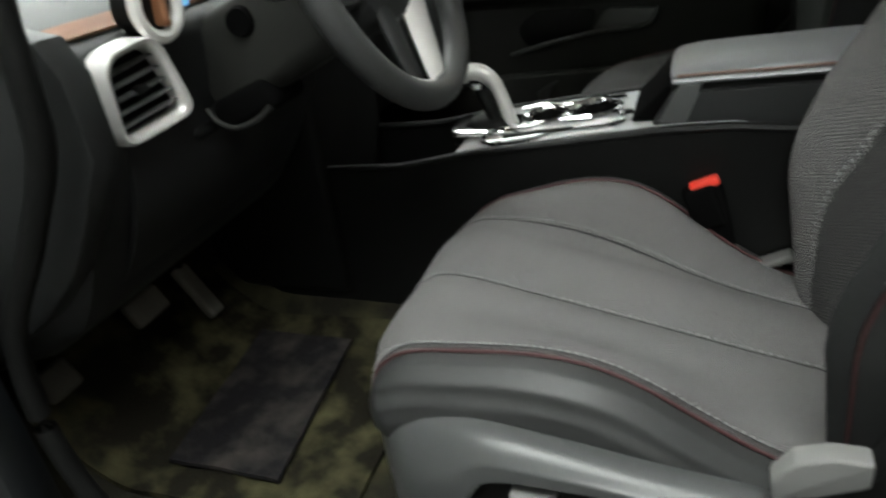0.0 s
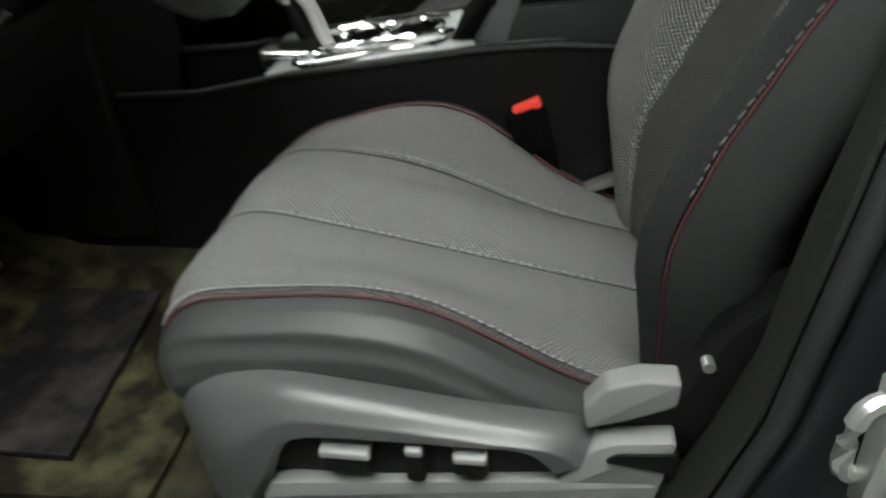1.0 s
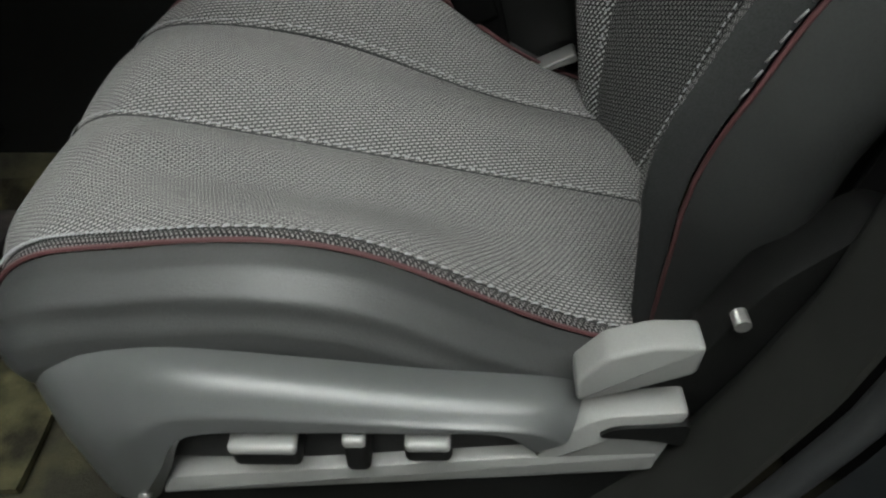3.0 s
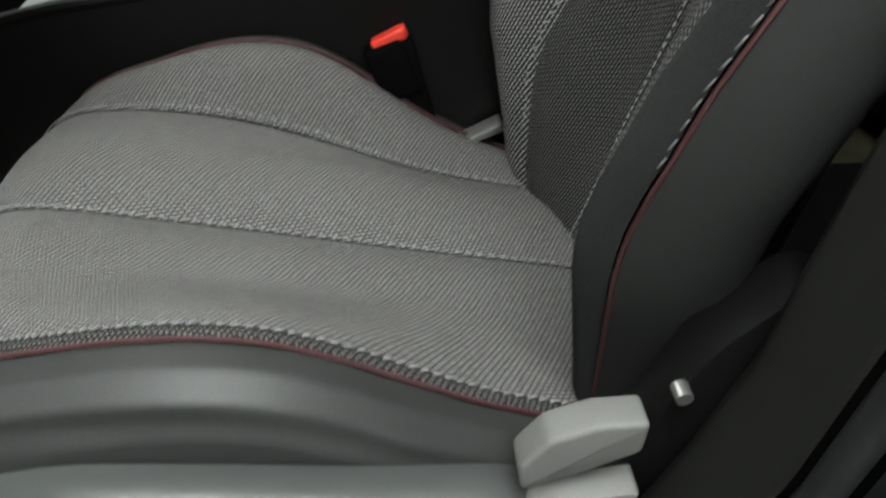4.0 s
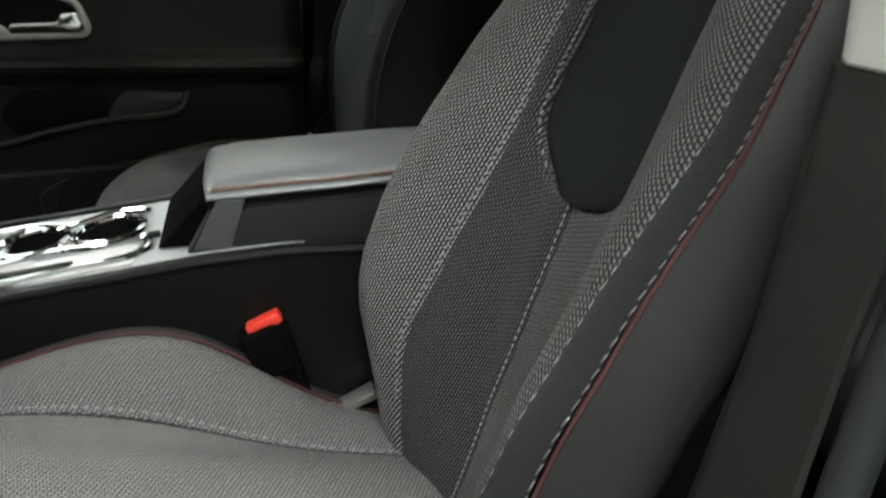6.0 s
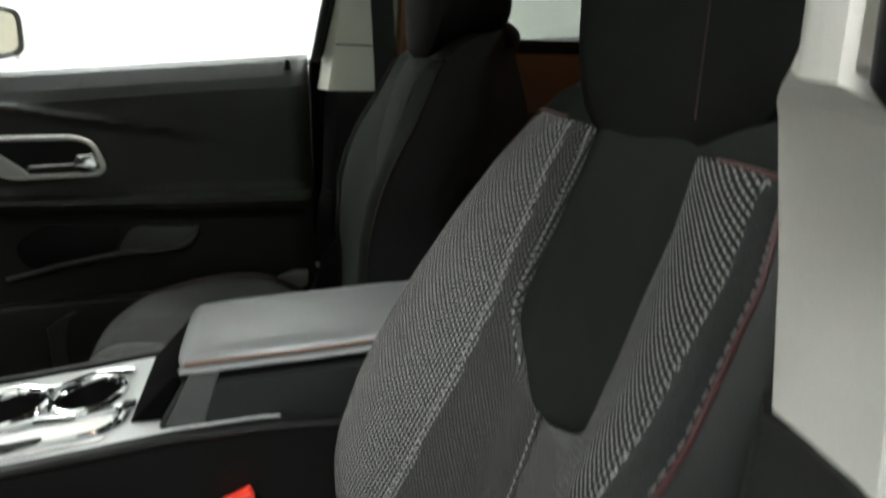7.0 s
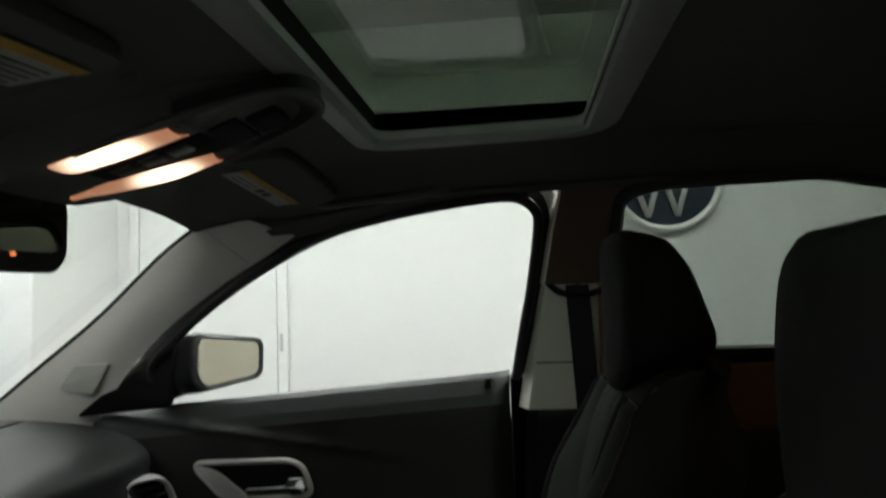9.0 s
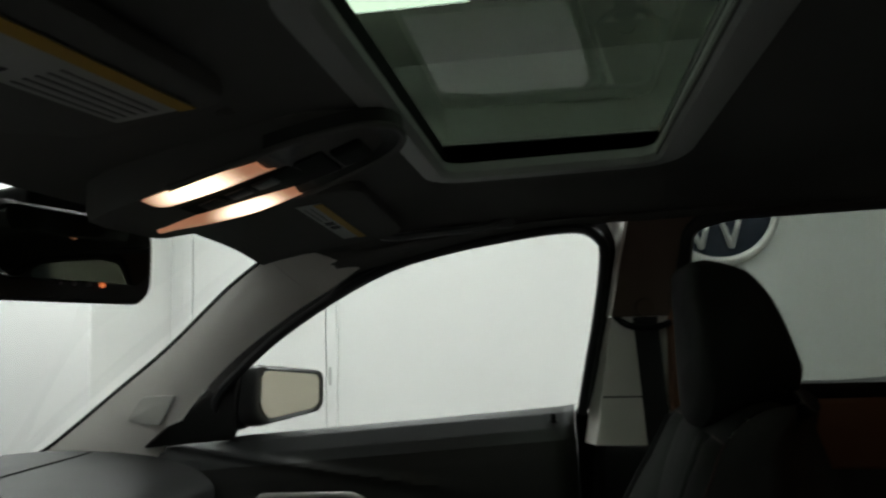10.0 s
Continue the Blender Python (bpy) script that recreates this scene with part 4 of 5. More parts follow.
            rows.append(tube([surface(a, va - slant, lift)[0], surface(b, vb + slant, lift)[0]], r, 4))
        return join(*rows)

    # cushion: four cloth panels, piping, side bolsters
    def inner_seam(u):
        return -0.153 - 0.025 * smoothstep(0.16, 0.45, u)
    for v0, v1, m, text, puff in ((-0.236, inner_seam, weave, "woven cloth bolster panel, darkened for shade on the passenger's", 0.014), (inner_seam, 0.0, weave, "woven cloth panel, darkened where shade falls", 0.028), (0.0, 0.202, weave, "woven cloth panel, darkened where shade falls", 0.030), (0.202, 0.217, CLOTH_MID, "dark cloth edge strip", 0.003)):
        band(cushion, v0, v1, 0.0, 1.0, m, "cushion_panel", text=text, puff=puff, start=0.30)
    for s in (-1, 1):
        part("piping", tube([cushion(k / 60, 0.219 if s > 0 else -0.239, 0.002)[0] for k in range(1, 55)], 0.0024, 6), RED, ob, "thin red piping")

        def side(u, t, s=s):
            uu = 0.02 + 0.85 * u
            top = cushion(uu, 0.221 if s > 0 else -0.241)[0]
            prof = ((0, 0), (0.022, -0.002), (0.045, -0.016), (0.058, -0.042), (0.060, -0.065), (0.054, -0.09), (0.04, -0.115))
            n = t * (len(prof) - 1)
            i = min(len(prof) - 2, int(n))
            q = [prof[i][j] + (prof[i + 1][j] - prof[i][j]) * (n - i) for j in (0, 1)]
            fade = smoothstep(0.92, 0.70, u)
            rear = smoothstep(0.0, 0.12, u)
            wrinkle = 0.003 * noise.noise(Vector((top.x * 14, t * 4, s))) + 0.0008 * math.sin(t * 9 + top.x * 5) - 0.0035 * math.exp(-((t - 0.47 + 0.12 * u) / 0.06) ** 2) * smoothstep(0.98, 0.80, u)
            return top + Vector((0, out * s * (q[0] * (0.35 + 0.65 * fade) * (0.6 + 0.4 * rear) + wrinkle), q[1] * (0.3 + 0.7 * fade)))
        part("bolster", grid(side, 60, 40), LEATHER, ob, "black leatherette side bolster")
    for v in (inner_seam, 0.0, 0.202):
        line = [0.04 + 0.80 * k / 60 for k in range(61)]
        part("seam", tube([cushion(u, v(u) if callable(v) else v, -0.0012)[0] for u in line], 0.0026, 6), CLOTH_DARK, ob, "dark sewn seam")
    part("stitching", stitches(cushion, 0.2035, 0.06, 0.80, 110, 0.0045, 0.5, 0.0013, 0.0012), THREAD if switches else BELT, ob, "pale zigzag stitching" if switches else "dark zigzag stitching", kind="stuff")
    part("seam_stitching", join(stitches(cushion, -0.0035, 0.06, 0.80, 92, 0.0035, 0.5, 0.0009), stitches(cushion, lambda u: inner_seam(u) - 0.0035, 0.06, 0.80, 92, 0.0035, 0.5, 0.0009)), THREAD if switches else BELT, ob, "fine seam stitching", kind="stuff")
    part("seat_pan", box((-0.12 + dx, yc - 0.22, 0.30 + dz), (0.44 + dx, yc + 0.22, 0.40 + dz), 0.02), BLACK, ob)
    part("pedestal", box((-0.08 + dx, yc - 0.20, 0.235), (0.42 + dx, yc + 0.20, 0.31 + dz), 0.01), BLACK, ob)
    for s in (-1, 1):
        part("floor_rail", box((-0.12 + dx, yc + s * 0.19 - 0.02, 0.232), (0.46 + dx, yc + s * 0.19 + 0.02, 0.262), 0.005), STEEL, ob)

    # backrest: cloth bands, dark inset, piping, sides, rear shell
    def inset_v(u, side=0):
        k = u * 64
        i = min(63, int(k))
        z = bl[i].lerp(bl[i + 1], k - i).z
        t = min(1.0, max(0.0, (z - 0.836) / 0.075))
        return 0.37 * math.sqrt(1 - (1 - t) ** 2) + 0.10 * max(0, z - 0.95) + (0.095 if side > 0 else -0.06) * smoothstep(0.90, 1.06, z)
    U0, U1 = 0.05, 0.655

    def height(u):
        k = u * 64
        i = min(63, int(k))
        return bl[i].lerp(bl[i + 1], k - i).z

    def wing(u):
        return lerp_table(WING_SEAM, height(u))

    def middle(u):
        return -lerp_table(MIDDLE_SEAM, height(u))
    ui = next(k / 256 for k in range(256) if bl[min(64, k // 4)].lerp(bl[min(64, k // 4 + 1)], (k % 4) / 4).z > 0.836)
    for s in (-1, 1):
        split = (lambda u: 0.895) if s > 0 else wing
        band(back, lambda u: s * split(u), s * 0.955, U0, U1, bright if s < 0 else CLOTH_DARK, "backrest_panel", nv=10, puff=0.011, text="cloth wing panel, darkened for shade on the passenger's" if s < 0 else "dark plain cloth wing panel", fade=(0.93, 1.0))

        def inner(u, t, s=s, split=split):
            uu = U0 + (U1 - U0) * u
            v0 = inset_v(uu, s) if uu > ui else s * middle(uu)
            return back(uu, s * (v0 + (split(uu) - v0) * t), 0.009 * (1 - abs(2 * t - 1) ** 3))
        # CLOTH_MID dims the wing's weave where it turns from the light.
        part("backrest_panel", grid(inner, 140, 10), (CLOTH_DIM if switches else mid) if s < 0 else mid, ob, "dark woven cloth panel" if s < 0 else "woven cloth panel, darkened where shade falls")
        edge = [back(U0 + (U1 - U0) * k / 60, s * 0.965, 0.002)[0] for k in range(5, 61)] + [back(U1 + 0.004, s * v, 0.003)[0] for v in (0.93, 0.86, 0.78, 0.70, 0.62)]
        part("piping", tube(edge, 0.0019 if switches else 0.0014, 6), RED if switches else DARK_RED, ob, "thin red piping" if switches else "thin dark red piping")

        def flank(u, t, s=s):
            uu = U0 + (0.97 - U0) * u
            a = back(uu, s * 0.965)[0]
            p = bl[min(64, int(uu * 64))]
            deep = (0.10 + 0.07 * smoothstep(1.1, 0.9, p.z)) * (1 - 0.9 * smoothstep(0.70, 0.97, uu))
            deep *= 1.0 if switches else 1.3
            q = a + Vector((deep * t, 0, 0.02 * t + 0.06 * t * smoothstep(0.12, 0.0, u)))
            q.y += out * s * (0.026 * math.sin(math.pi * min(1, t * 1.25)) - 0.075 * smoothstep(0.38, 1.0, t))
            return q
        part("flank", grid(flank, 60, 16), FLANK if switches else CLOTH_DARK, ob, "black leatherette seat side")

    part("shoulder_roll", grid(lambda u, t: back(U1 + (1.0 - U1) * u, 0.97 * (2 * t - 1), 0.001)[0], 24, 20), INSERT, ob, "black cloth top edge")

    def inset(u, t):
        uu = ui + (0.72 - ui) * u * (0.3 + 0.7 * u)
        a, b = -inset_v(uu), inset_v(uu, 1)
        return back(uu, a + (b - a) * t, 0.009 * (1 - (2 * t - 1) ** 4) - 0.001)
    part("inset", grid(inset, 60, 16), INSERT, ob, "smooth black inset")
    part("edge_stitching", stitches(back, 0.957, 0.28, 0.65, 50, 0.0028, 0.62, 0.0008, 0.0012), THREAD_DIM if switches else BELT, ob, "grey edge stitching", kind="stuff")
    part("stitching", join(stitches(back, lambda u: -inset_v(u) - 0.012, ui + 0.01, 0.645, 38, 0.0060, 0.5, 0.0008, 0.006), stitches(back, 0.891, 0.12, 0.645, 60, 0.0045, 0.5, 0.0006, 0.004),
                           stitches(back, lambda u: -wing(u) - 0.012, 0.10, 0.645, 84, 0.0042, 0.5, 0.0008, 0.007), stitches(back, lambda u: middle(u) - 0.01, 0.08, ui, 48, 0.0045, 0.5, 0.0009)), THREAD if switches else BELT, ob, "pale stitching" if switches else "dark stitching", kind="stuff")

    def shell_back(u, v):
        uu = U0 + (0.97 - U0) * u
        a = back(uu, 0.965)[0]
        p = bl[min(64, int(uu * 64))]
        edge = a.x + (1.0 if switches else 1.3) * (0.10 + 0.07 * smoothstep(1.1, 0.9, p.z)) * (1 - 0.9 * smoothstep(0.70, 0.97, uu))
        mid = max(edge, p.x + dx + 0.15 * (1 - smoothstep(0.62, 0.97, uu)))
        return Vector((mid + (edge - mid) * abs(2 * v - 1) ** 3, yc + (abs(a.y - yc) - 0.074) * (2 * v - 1), a.z + 0.02 * (1 - smoothstep(0.70, 0.97, uu))))
    part("rear_cover", grid(shell_back, 40, 12), VINYL, ob)

    # headrest on two posts: a padded shield with a rounded lower edge that rises towards the back
    hx, hz = 0.684 + dx, 1.058 + dz
    tip = dx - (0.005 if switches else 0.0)
    face = soften([(0.0, -0.016), (0.095, 0.002), (0.156, 0.058), (0.170, 0.165), (0.120, 0.268), (-0.120, 0.268), (-0.170, 0.165), (-0.156, 0.058), (-0.095, 0.002)], 0.05, 4)
    rings = []
    for x, k in ((0.601, 0.35), (0.602, 0.72), (0.606, 0.88), (0.616, 0.965), (0.634, 1.0), (0.670, 1.0), (0.705, 0.99), (0.722, 0.955), (0.731, 0.87), (0.735, 0.5)):
        lean = 0.30 * (x - 0.60)
        rings.append([(x + tip + 0.012 * math.cos(py / 0.17 * 1.5) * -1 + 0.012 + (0.22 * (0.13 - pz) - 0.006) * smoothstep(0.64, 0.70, x), yc + py * k, hz + 0.133 + (pz - 0.133) * k + lean * smoothstep(0.16, 0.0, pz) - 0.12 * (x - 0.60) * smoothstep(0.2, 0.27, pz)) for py, pz in face])
    head = part("headrest", loft(rings), HEADCLOTH, ob, "dark padded cloth headrest")
    part("headrest_seam", tube([(0.6005 + tip + 0.012 - 0.012 * math.cos(0.092 / 0.17 * 1.5), yc + out * 0.092, hz + t) for t in (0.05, 0.08, 0.12, 0.16, 0.20, 0.225)], 0.0006, 5), DARK_RED, head, "thin dark red seam")
    for s in (-1, 1):
        part("headrest_post", tube([(hx + 0.005, yc + s * 0.06, hz - 0.06), (hx + 0.005, yc + s * 0.06, hz + 0.03)], 0.006, 10), STEEL, ob, "steel headrest post")

    # moulded side shield with power switches on the door side
    def yy(d):
        return yc + out * d

    def span(d0, d1):
        return min(yy(d0), yy(d1)), max(yy(d0), yy(d1))
    TOP = [(-0.150, 0.245, 0.470), (-0.120, 0.268, 0.486), (-0.087, 0.278, 0.498), (-0.031, 0.281, 0.514), (0.02, 0.282, 0.518), (0.116, 0.282, 0.506), (0.213, 0.281, 0.490), (0.313, 0.279, 0.477), (0.345, 0.276, 0.462)]
    LOW = [(-0.150, 0.250, 0.36), (-0.112, 0.290, 0.265), (-0.060, 0.316, 0.300), (-0.018, 0.328, 0.382), (0.022, 0.330, 0.455), (0.12, 0.331, 0.468), (0.20, 0.331, 0.470), (0.263, 0.330, 0.468), (0.295, 0.325, 0.430)]
    top_line, low_line = spline(TOP, 48), spline(LOW, 48)

    def shield(u, v):
        a, b = top_line[round(u * 48)], low_line[round(u * 48)]
        p = a.lerp(b, v)
        full = max(a.y, b.y)
        p.y = a.y + (full - a.y) * min(1.0, math.sin(min(1.0, v * 2.2) * math.pi / 2)) - 0.012 * smoothstep(0.85, 1.0, v)
        p.z += 0.010 * math.sin(min(1.0, v * 3) * math.pi) * (1 - v)
        return Vector((p.x + dx, yy(p.y), p.z + dz))
    part("side_shield", thicken(grid(shield, 48, 22), 0.004), TRIM_GREY, ob, "moulded grey side shield")
    y0, y1 = span(0.285, 0.305)
    part("switch_recess", box((-0.02 + dx, y0, 0.385 + dz), (0.30 + dx, y1, 0.475 + dz), 0.004), BLACK, ob, "black recess behind the switches")
    strip = soften([(-0.038, 0.339), (0.290, 0.376), (0.408, 0.3905), (0.408, 0.4215), (0.292, 0.412), (-0.020, 0.372)], 0.008, 3)
    plate = soften([(0.285, 0.385), (0.408, 0.397), (0.420, 0.484), (0.358, 0.476), (0.338, 0.464)], 0.008, 3)
    y0, y1 = span(0.285, 0.318)
    part("lower_bracket", join(slab([(x + dx, z + dz) for x, z in strip], "y", y0, y1, 0.004), slab([(x + dx, z + dz) for x, z in plate], "y", y0 + 0.001, y1 - 0.001, 0.004)), RAIL, ob, "pale grey lower bracket")
    y0, y1 = span(0.31, 0.3205)
    part("bracket_slot", slab(soften([(0.350 + dx, 0.452 + dz), (0.362 + dx, 0.464 + dz), (0.422 + dx, 0.470 + dz), (0.422 + dx, 0.438 + dz), (0.40 + dx, 0.446 + dz)], 0.006), "y", y0, y1), BLACK, ob, "dark slot", smooth=False)
    y0, y1 = span(0.24, 0.305)
    part("skirt", slab([(-0.085 + dx, 0.24), (0.44 + dx, 0.24), (0.44 + dx, 0.40 + dz), (0.287 + dx, 0.385 + dz), (-0.04 + dx, 0.35 + dz)], "y", y0, y1, 0.006), BLACK, ob)
    if switches:
        for x0, x1, z0, z1 in ((0.050, 0.108, 0.416, 0.450), (0.144, 0.165, 0.408, 0.462), (0.194, 0.233, 0.424, 0.456)):
            y0, y1 = span(0.295, 0.330)
            sw = part("switch", box((x0, y0, z0), (x1, y1, z1), 0.006, 3), BLACK, ob, "black power seat switch")
            y0, y1 = span(0.305, 0.333)
            # Paler strip over each switch's top edge.
            part("switch_top", box((x0 + 0.001, y0, z1 - 0.010), (x1 - 0.001, y1, z1 + 0.002), 0.004, 3), SWITCH, sw, "pale top of the switch")
    part("shield_screw", tube([(-0.055 + dx, yy(0.29), 0.335 + dz), (-0.055 + dx, yy(0.322), 0.335 + dz)], 0.006, 10), STEEL, ob, "small bright screw")
    y0, y1 = span(0.284, 0.312)
    cover = soften([(0.326, 0.518), (0.345, 0.547), (0.378, 0.560), (0.414, 0.560), (0.414, 0.528), (0.37, 0.505), (0.330, 0.490)], 0.005)
    part("hinge_cover", slab([(x + dx, z + dz) for x, z in cover], "y", y0, y1, 0.004, 3), RAIL, ob, "pale grey hinge cover")
    y0, y1 = span(0.25, 0.292)
    part("recliner_arm", slab([(x + dx, z + dz) for x, z in soften([(0.335, 0.47), (0.42, 0.515), (0.45, 0.60), (0.50, 0.66), (0.56, 0.64), (0.50, 0.44), (0.42, 0.44)], 0.015)], "y", y0, y1, 0.004), BLACK, ob, "black recliner arm")
    part("hinge_bolt", tube([(0.437 + dx, yy(0.29), 0.573 + dz), (0.437 + dx, yy(0.303), 0.573 + dz)], 0.006, 12), STEEL, ob, "steel hinge bolt")
    return ob


seat_maker("driver_seat", -0.39, -1, 0.0, 0.0, "dark cloth driver's seat with red piping and power switches", True)
# Same cloth as the driver's; darker materials stand in for cabin shade.
seat_maker("passenger_seat", 0.39, 1, -0.045, 0.06, "passenger seat with cloth darkened for shade and red piping beside the console", False, 0.18, -0.012, 0.095, PUSH_UPRIGHT, BACK_SLOPED, CLOTH_DIM, INSERT, INSERT)

buckle = thing("belt_buckle", (0.30, -0.135, 0.45), "black seat belt buckle with an orange-red release button", "belt buckle")
tilt = pose(0, 0, 0, 0, -25, 0)
part("stalk", box((0.262, -0.150, 0.43), (0.302, -0.128, 0.60), 0.008, 3, pose(0, 0, 0, 0, -14, 0)), NEAR_BLACK, buckle)
part("buckle_head", box((0.228, -0.156, 0.52), (0.282, -0.124, 0.598), 0.008, 3, pose(0, 0, 0, 0, -20, 0)), NEAR_BLACK, buckle)
part("release_button", box((0.229, -0.150, 0.593), (0.276, -0.130, 0.609), 0.004, 3, tilt), ORANGE_RED, buckle, "orange-red release button")
solo("seat_anchor", slab(soften([(0.325, 0.445), (0.335, 0.458), (0.395, 0.488), (0.40, 0.475)], 0.004), "y", -0.165, -0.135, 0.003), STEEL, "bare metal seat belt anchor strip beside the seat", "anchor")

# ---- the centre console ----
con = thing("center_console", (0.1, 0, 0.24), "black centre console with a silver top and chrome trim", "console")
CW = 0.135


def console_z(x):
    return lerp_table(((-0.60, 0.60), (-0.3, 0.615), (-0.136, 0.648), (0.02, 0.668), (0.179, 0.690), (0.29, 0.697), (0.5, 0.69)), x)


for s in (-1, 1):
    part("side_wall", thicken(grid(lambda u, v, s=s: Vector((-0.85 + 1.35 * u, s * (CW - 0.012 * math.sin(v * 3.1)), console_z(-0.85 + 1.35 * u) * v + 0.23 * (1 - v) - 0.004)), 40, 12), 0.006), BLACK, con, "black console side")
    part("edge_rail", tube([(x, s * (CW - 0.006), console_z(x)) for x in np.linspace(-0.6, 0.48, 50)], 0.010, 8, flat=0.8), BLACK, con)


def deck(u, v):
    x = -0.19 + 0.50 * u
    return Vector((x, -CW + 0.004 + (2 * CW - 0.008) * v, console_z(x) + 0.003 - 0.004 * (2 * v - 1) ** 8))


bm = grid(deck, 150, 54)
CUPS = ((0.055, 0.02), (-0.045, 0.02))
gone = [f for f in bm.faces if any((f.calc_center_median().xy - Vector(c)).length < 0.043 for c in CUPS)]
bmesh.ops.delete(bm, geom=gone, context="FACES")
part("deck", bm, SILVER_PAINT, con, "silver painted console deck")
part("rear_deck", box((0.312, -CW + 0.004, 0.66), (0.48, CW - 0.004, 0.690), 0.003), BLACK, con, "black rear end of the deck")
for cx, cy in CUPS:
    z = console_z(cx) + 0.006
    part("cup_ring", tube([(cx + 0.046 * math.cos(a / 40 * math.tau), cy + 0.046 * math.sin(a / 40 * math.tau), console_z(cx + 0.046 * math.cos(a / 40 * math.tau)) + 0.006) for a in range(40)], 0.0055, 8, True), CHROME, con, "chrome cup holder ring")
    part("cup_well", loft([[(cx + r * math.cos(a / 28 * math.tau), cy + r * math.sin(a / 28 * math.tau), z + h) for a in range(28)] for r, h in ((0.045, 0.0), (0.041, -0.02), (0.036, -0.07), (0.004, -0.072))], False), BLACK, con, "deep black cup well")
# chrome waist between the cups and the sculpted chrome tray beside them
part("cup_bridge", tube(spline([(-0.10, 0.07, 0.662), (-0.045, 0.072, 0.670), (0.004, 0.052, 0.676), (0.055, 0.072, 0.684), (0.108, 0.062, 0.69)], 24), 0.0055, 8), CHROME, con, "wavy chrome edge")
part("tray_rim", tube(spline([(-0.13, -0.045, 0.658), (-0.06, -0.05, 0.667), (0.0, -0.035, 0.674), (0.06, -0.046, 0.682), (0.108, -0.04, 0.688), (0.112, -0.075, 0.688), (0.085, -0.098, 0.685), (0.03, -0.100, 0.678), (-0.04, -0.112, 0.670), (-0.12, -0.115, 0.660), (-0.14, -0.08, 0.657), (-0.13, -0.045, 0.658)], 60), 0.006, 8), CHROME, con, "chrome rim of a small tray")
part("tray_floor", thicken(grid(lambda u, v: Vector((-0.125 + 0.225 * u, -0.108 + 0.06 * v, console_z(-0.125 + 0.225 * u) + 0.0055 - 0.002 * math.sin(v * 3.1))), 16, 6), 0.002), SILVER, con, "satin tray floor")
part("tray_slot", box((-0.10, -0.103, 0.668), (0.03, -0.088, 0.6765), 0.002, 2, pose(0, 0, 0, 0, -7, 0)), BLACK, con, "narrow black slot")

# storage box, its sloping front and the padded armrest
part("storage_box", slab([(0.165, 0.692), (0.196, 0.745), (0.50, 0.765), (0.50, 0.60), (0.20, 0.60)], "y", -0.108, 0.108, 0.006), DASH, con, "dark grey storage box under the armrest")
part("box_corner", slab([(0.174, 0.696), (0.218, 0.696), (0.240, 0.760), (0.206, 0.760)], "y", -0.1105, -0.10, 0.002), TRIM_GREY, con, "grey corner panel of the storage box")
part("deck_button", box((0.112, -0.048, 0.690), (0.128, -0.036, 0.6975), 0.002, 2, pose(0, 0, 0, 0, -7, 0)), BLACK, con, "small black button")
# Shade in the gap under the lid, put in as a near-black wedge.
part("box_front", slab([(0.128, 0.690), (0.183, 0.750), (0.198, 0.750), (0.166, 0.690)], "y", -0.085, 0.11, 0.003), NEAR_BLACK, con, "near-black wedge for the shaded gap before the storage box")
LID = [(0.19, 0.756), (0.187, 0.769), (0.198, 0.781), (0.235, 0.789), (0.32, 0.795), (0.46, 0.804), (0.56, 0.807), (0.56, 0.785), (0.42, 0.775)]
lid_rows = []
for d, s in ((-0.099, 0.0), (-0.096, 0.007), (-0.088, 0.013), (-0.072, 0.018), (-0.045, 0.0205), (0, 0.021), (0.045, 0.0205), (0.072, 0.018), (0.088, 0.013), (0.096, 0.007), (0.099, 0.0)):
    mid = Vector((0.37, 0.815))
    lid_rows.append([(x + 0.012 * smoothstep(0.26, 0.19, x) * (1 - s / 0.021), d, z + (s - 0.021) * smoothstep(0.766, 0.792, z)) for x, z in soften(LID, 0.022, 6)])
lid = part("armrest", loft(lid_rows), ARMREST, con, "padded dark grey armrest lid")
part("lid_base", slab(soften([(0.196, 0.735), (0.191, 0.760), (0.55, 0.785), (0.55, 0.745)], 0.008), "y", -0.096, 0.096, 0.004), BLACK, con, "black base of the armrest lid")
part("lid_lip", tube([(x, -0.1, z) for x, z in ((0.194, 0.7615), (0.26, 0.766), (0.34, 0.770), (0.42, 0.776), (0.55, 0.785))], 0.0055, 8, flat=0.7), ARMREST, con, "pale lower lip of the armrest lid")
# Brown reflection along the pad's side, made as a thin tube.
part("lid_glint", tube([(x, -0.0992, z) for x, z in ((0.200, 0.7705), (0.26, 0.775), (0.34, 0.779), (0.42, 0.785), (0.55, 0.794))], 0.0030, 6), BROWN_GLINT, con, "thin brown line painting a reflection on the pad")
part("lid_edge", tube([(x, -0.0985, z) for x, z in ((0.192, 0.764), (0.26, 0.769), (0.34, 0.773), (0.42, 0.779), (0.55, 0.788))], 0.0025, 6), TRIM_GREY, con, "thin grey edge line")

lever = thing("gear_lever", (-0.16, -0.01, 0.65), "chrome and black gear lever on the console", "gear lever")
part("shaft", tube(spline([(-0.135, -0.015, 0.655), (-0.140, -0.02, 0.69), (-0.158, -0.02, 0.735), (-0.175, -0.02, 0.752)], 12), 0.013, 10), BLACK, lever)
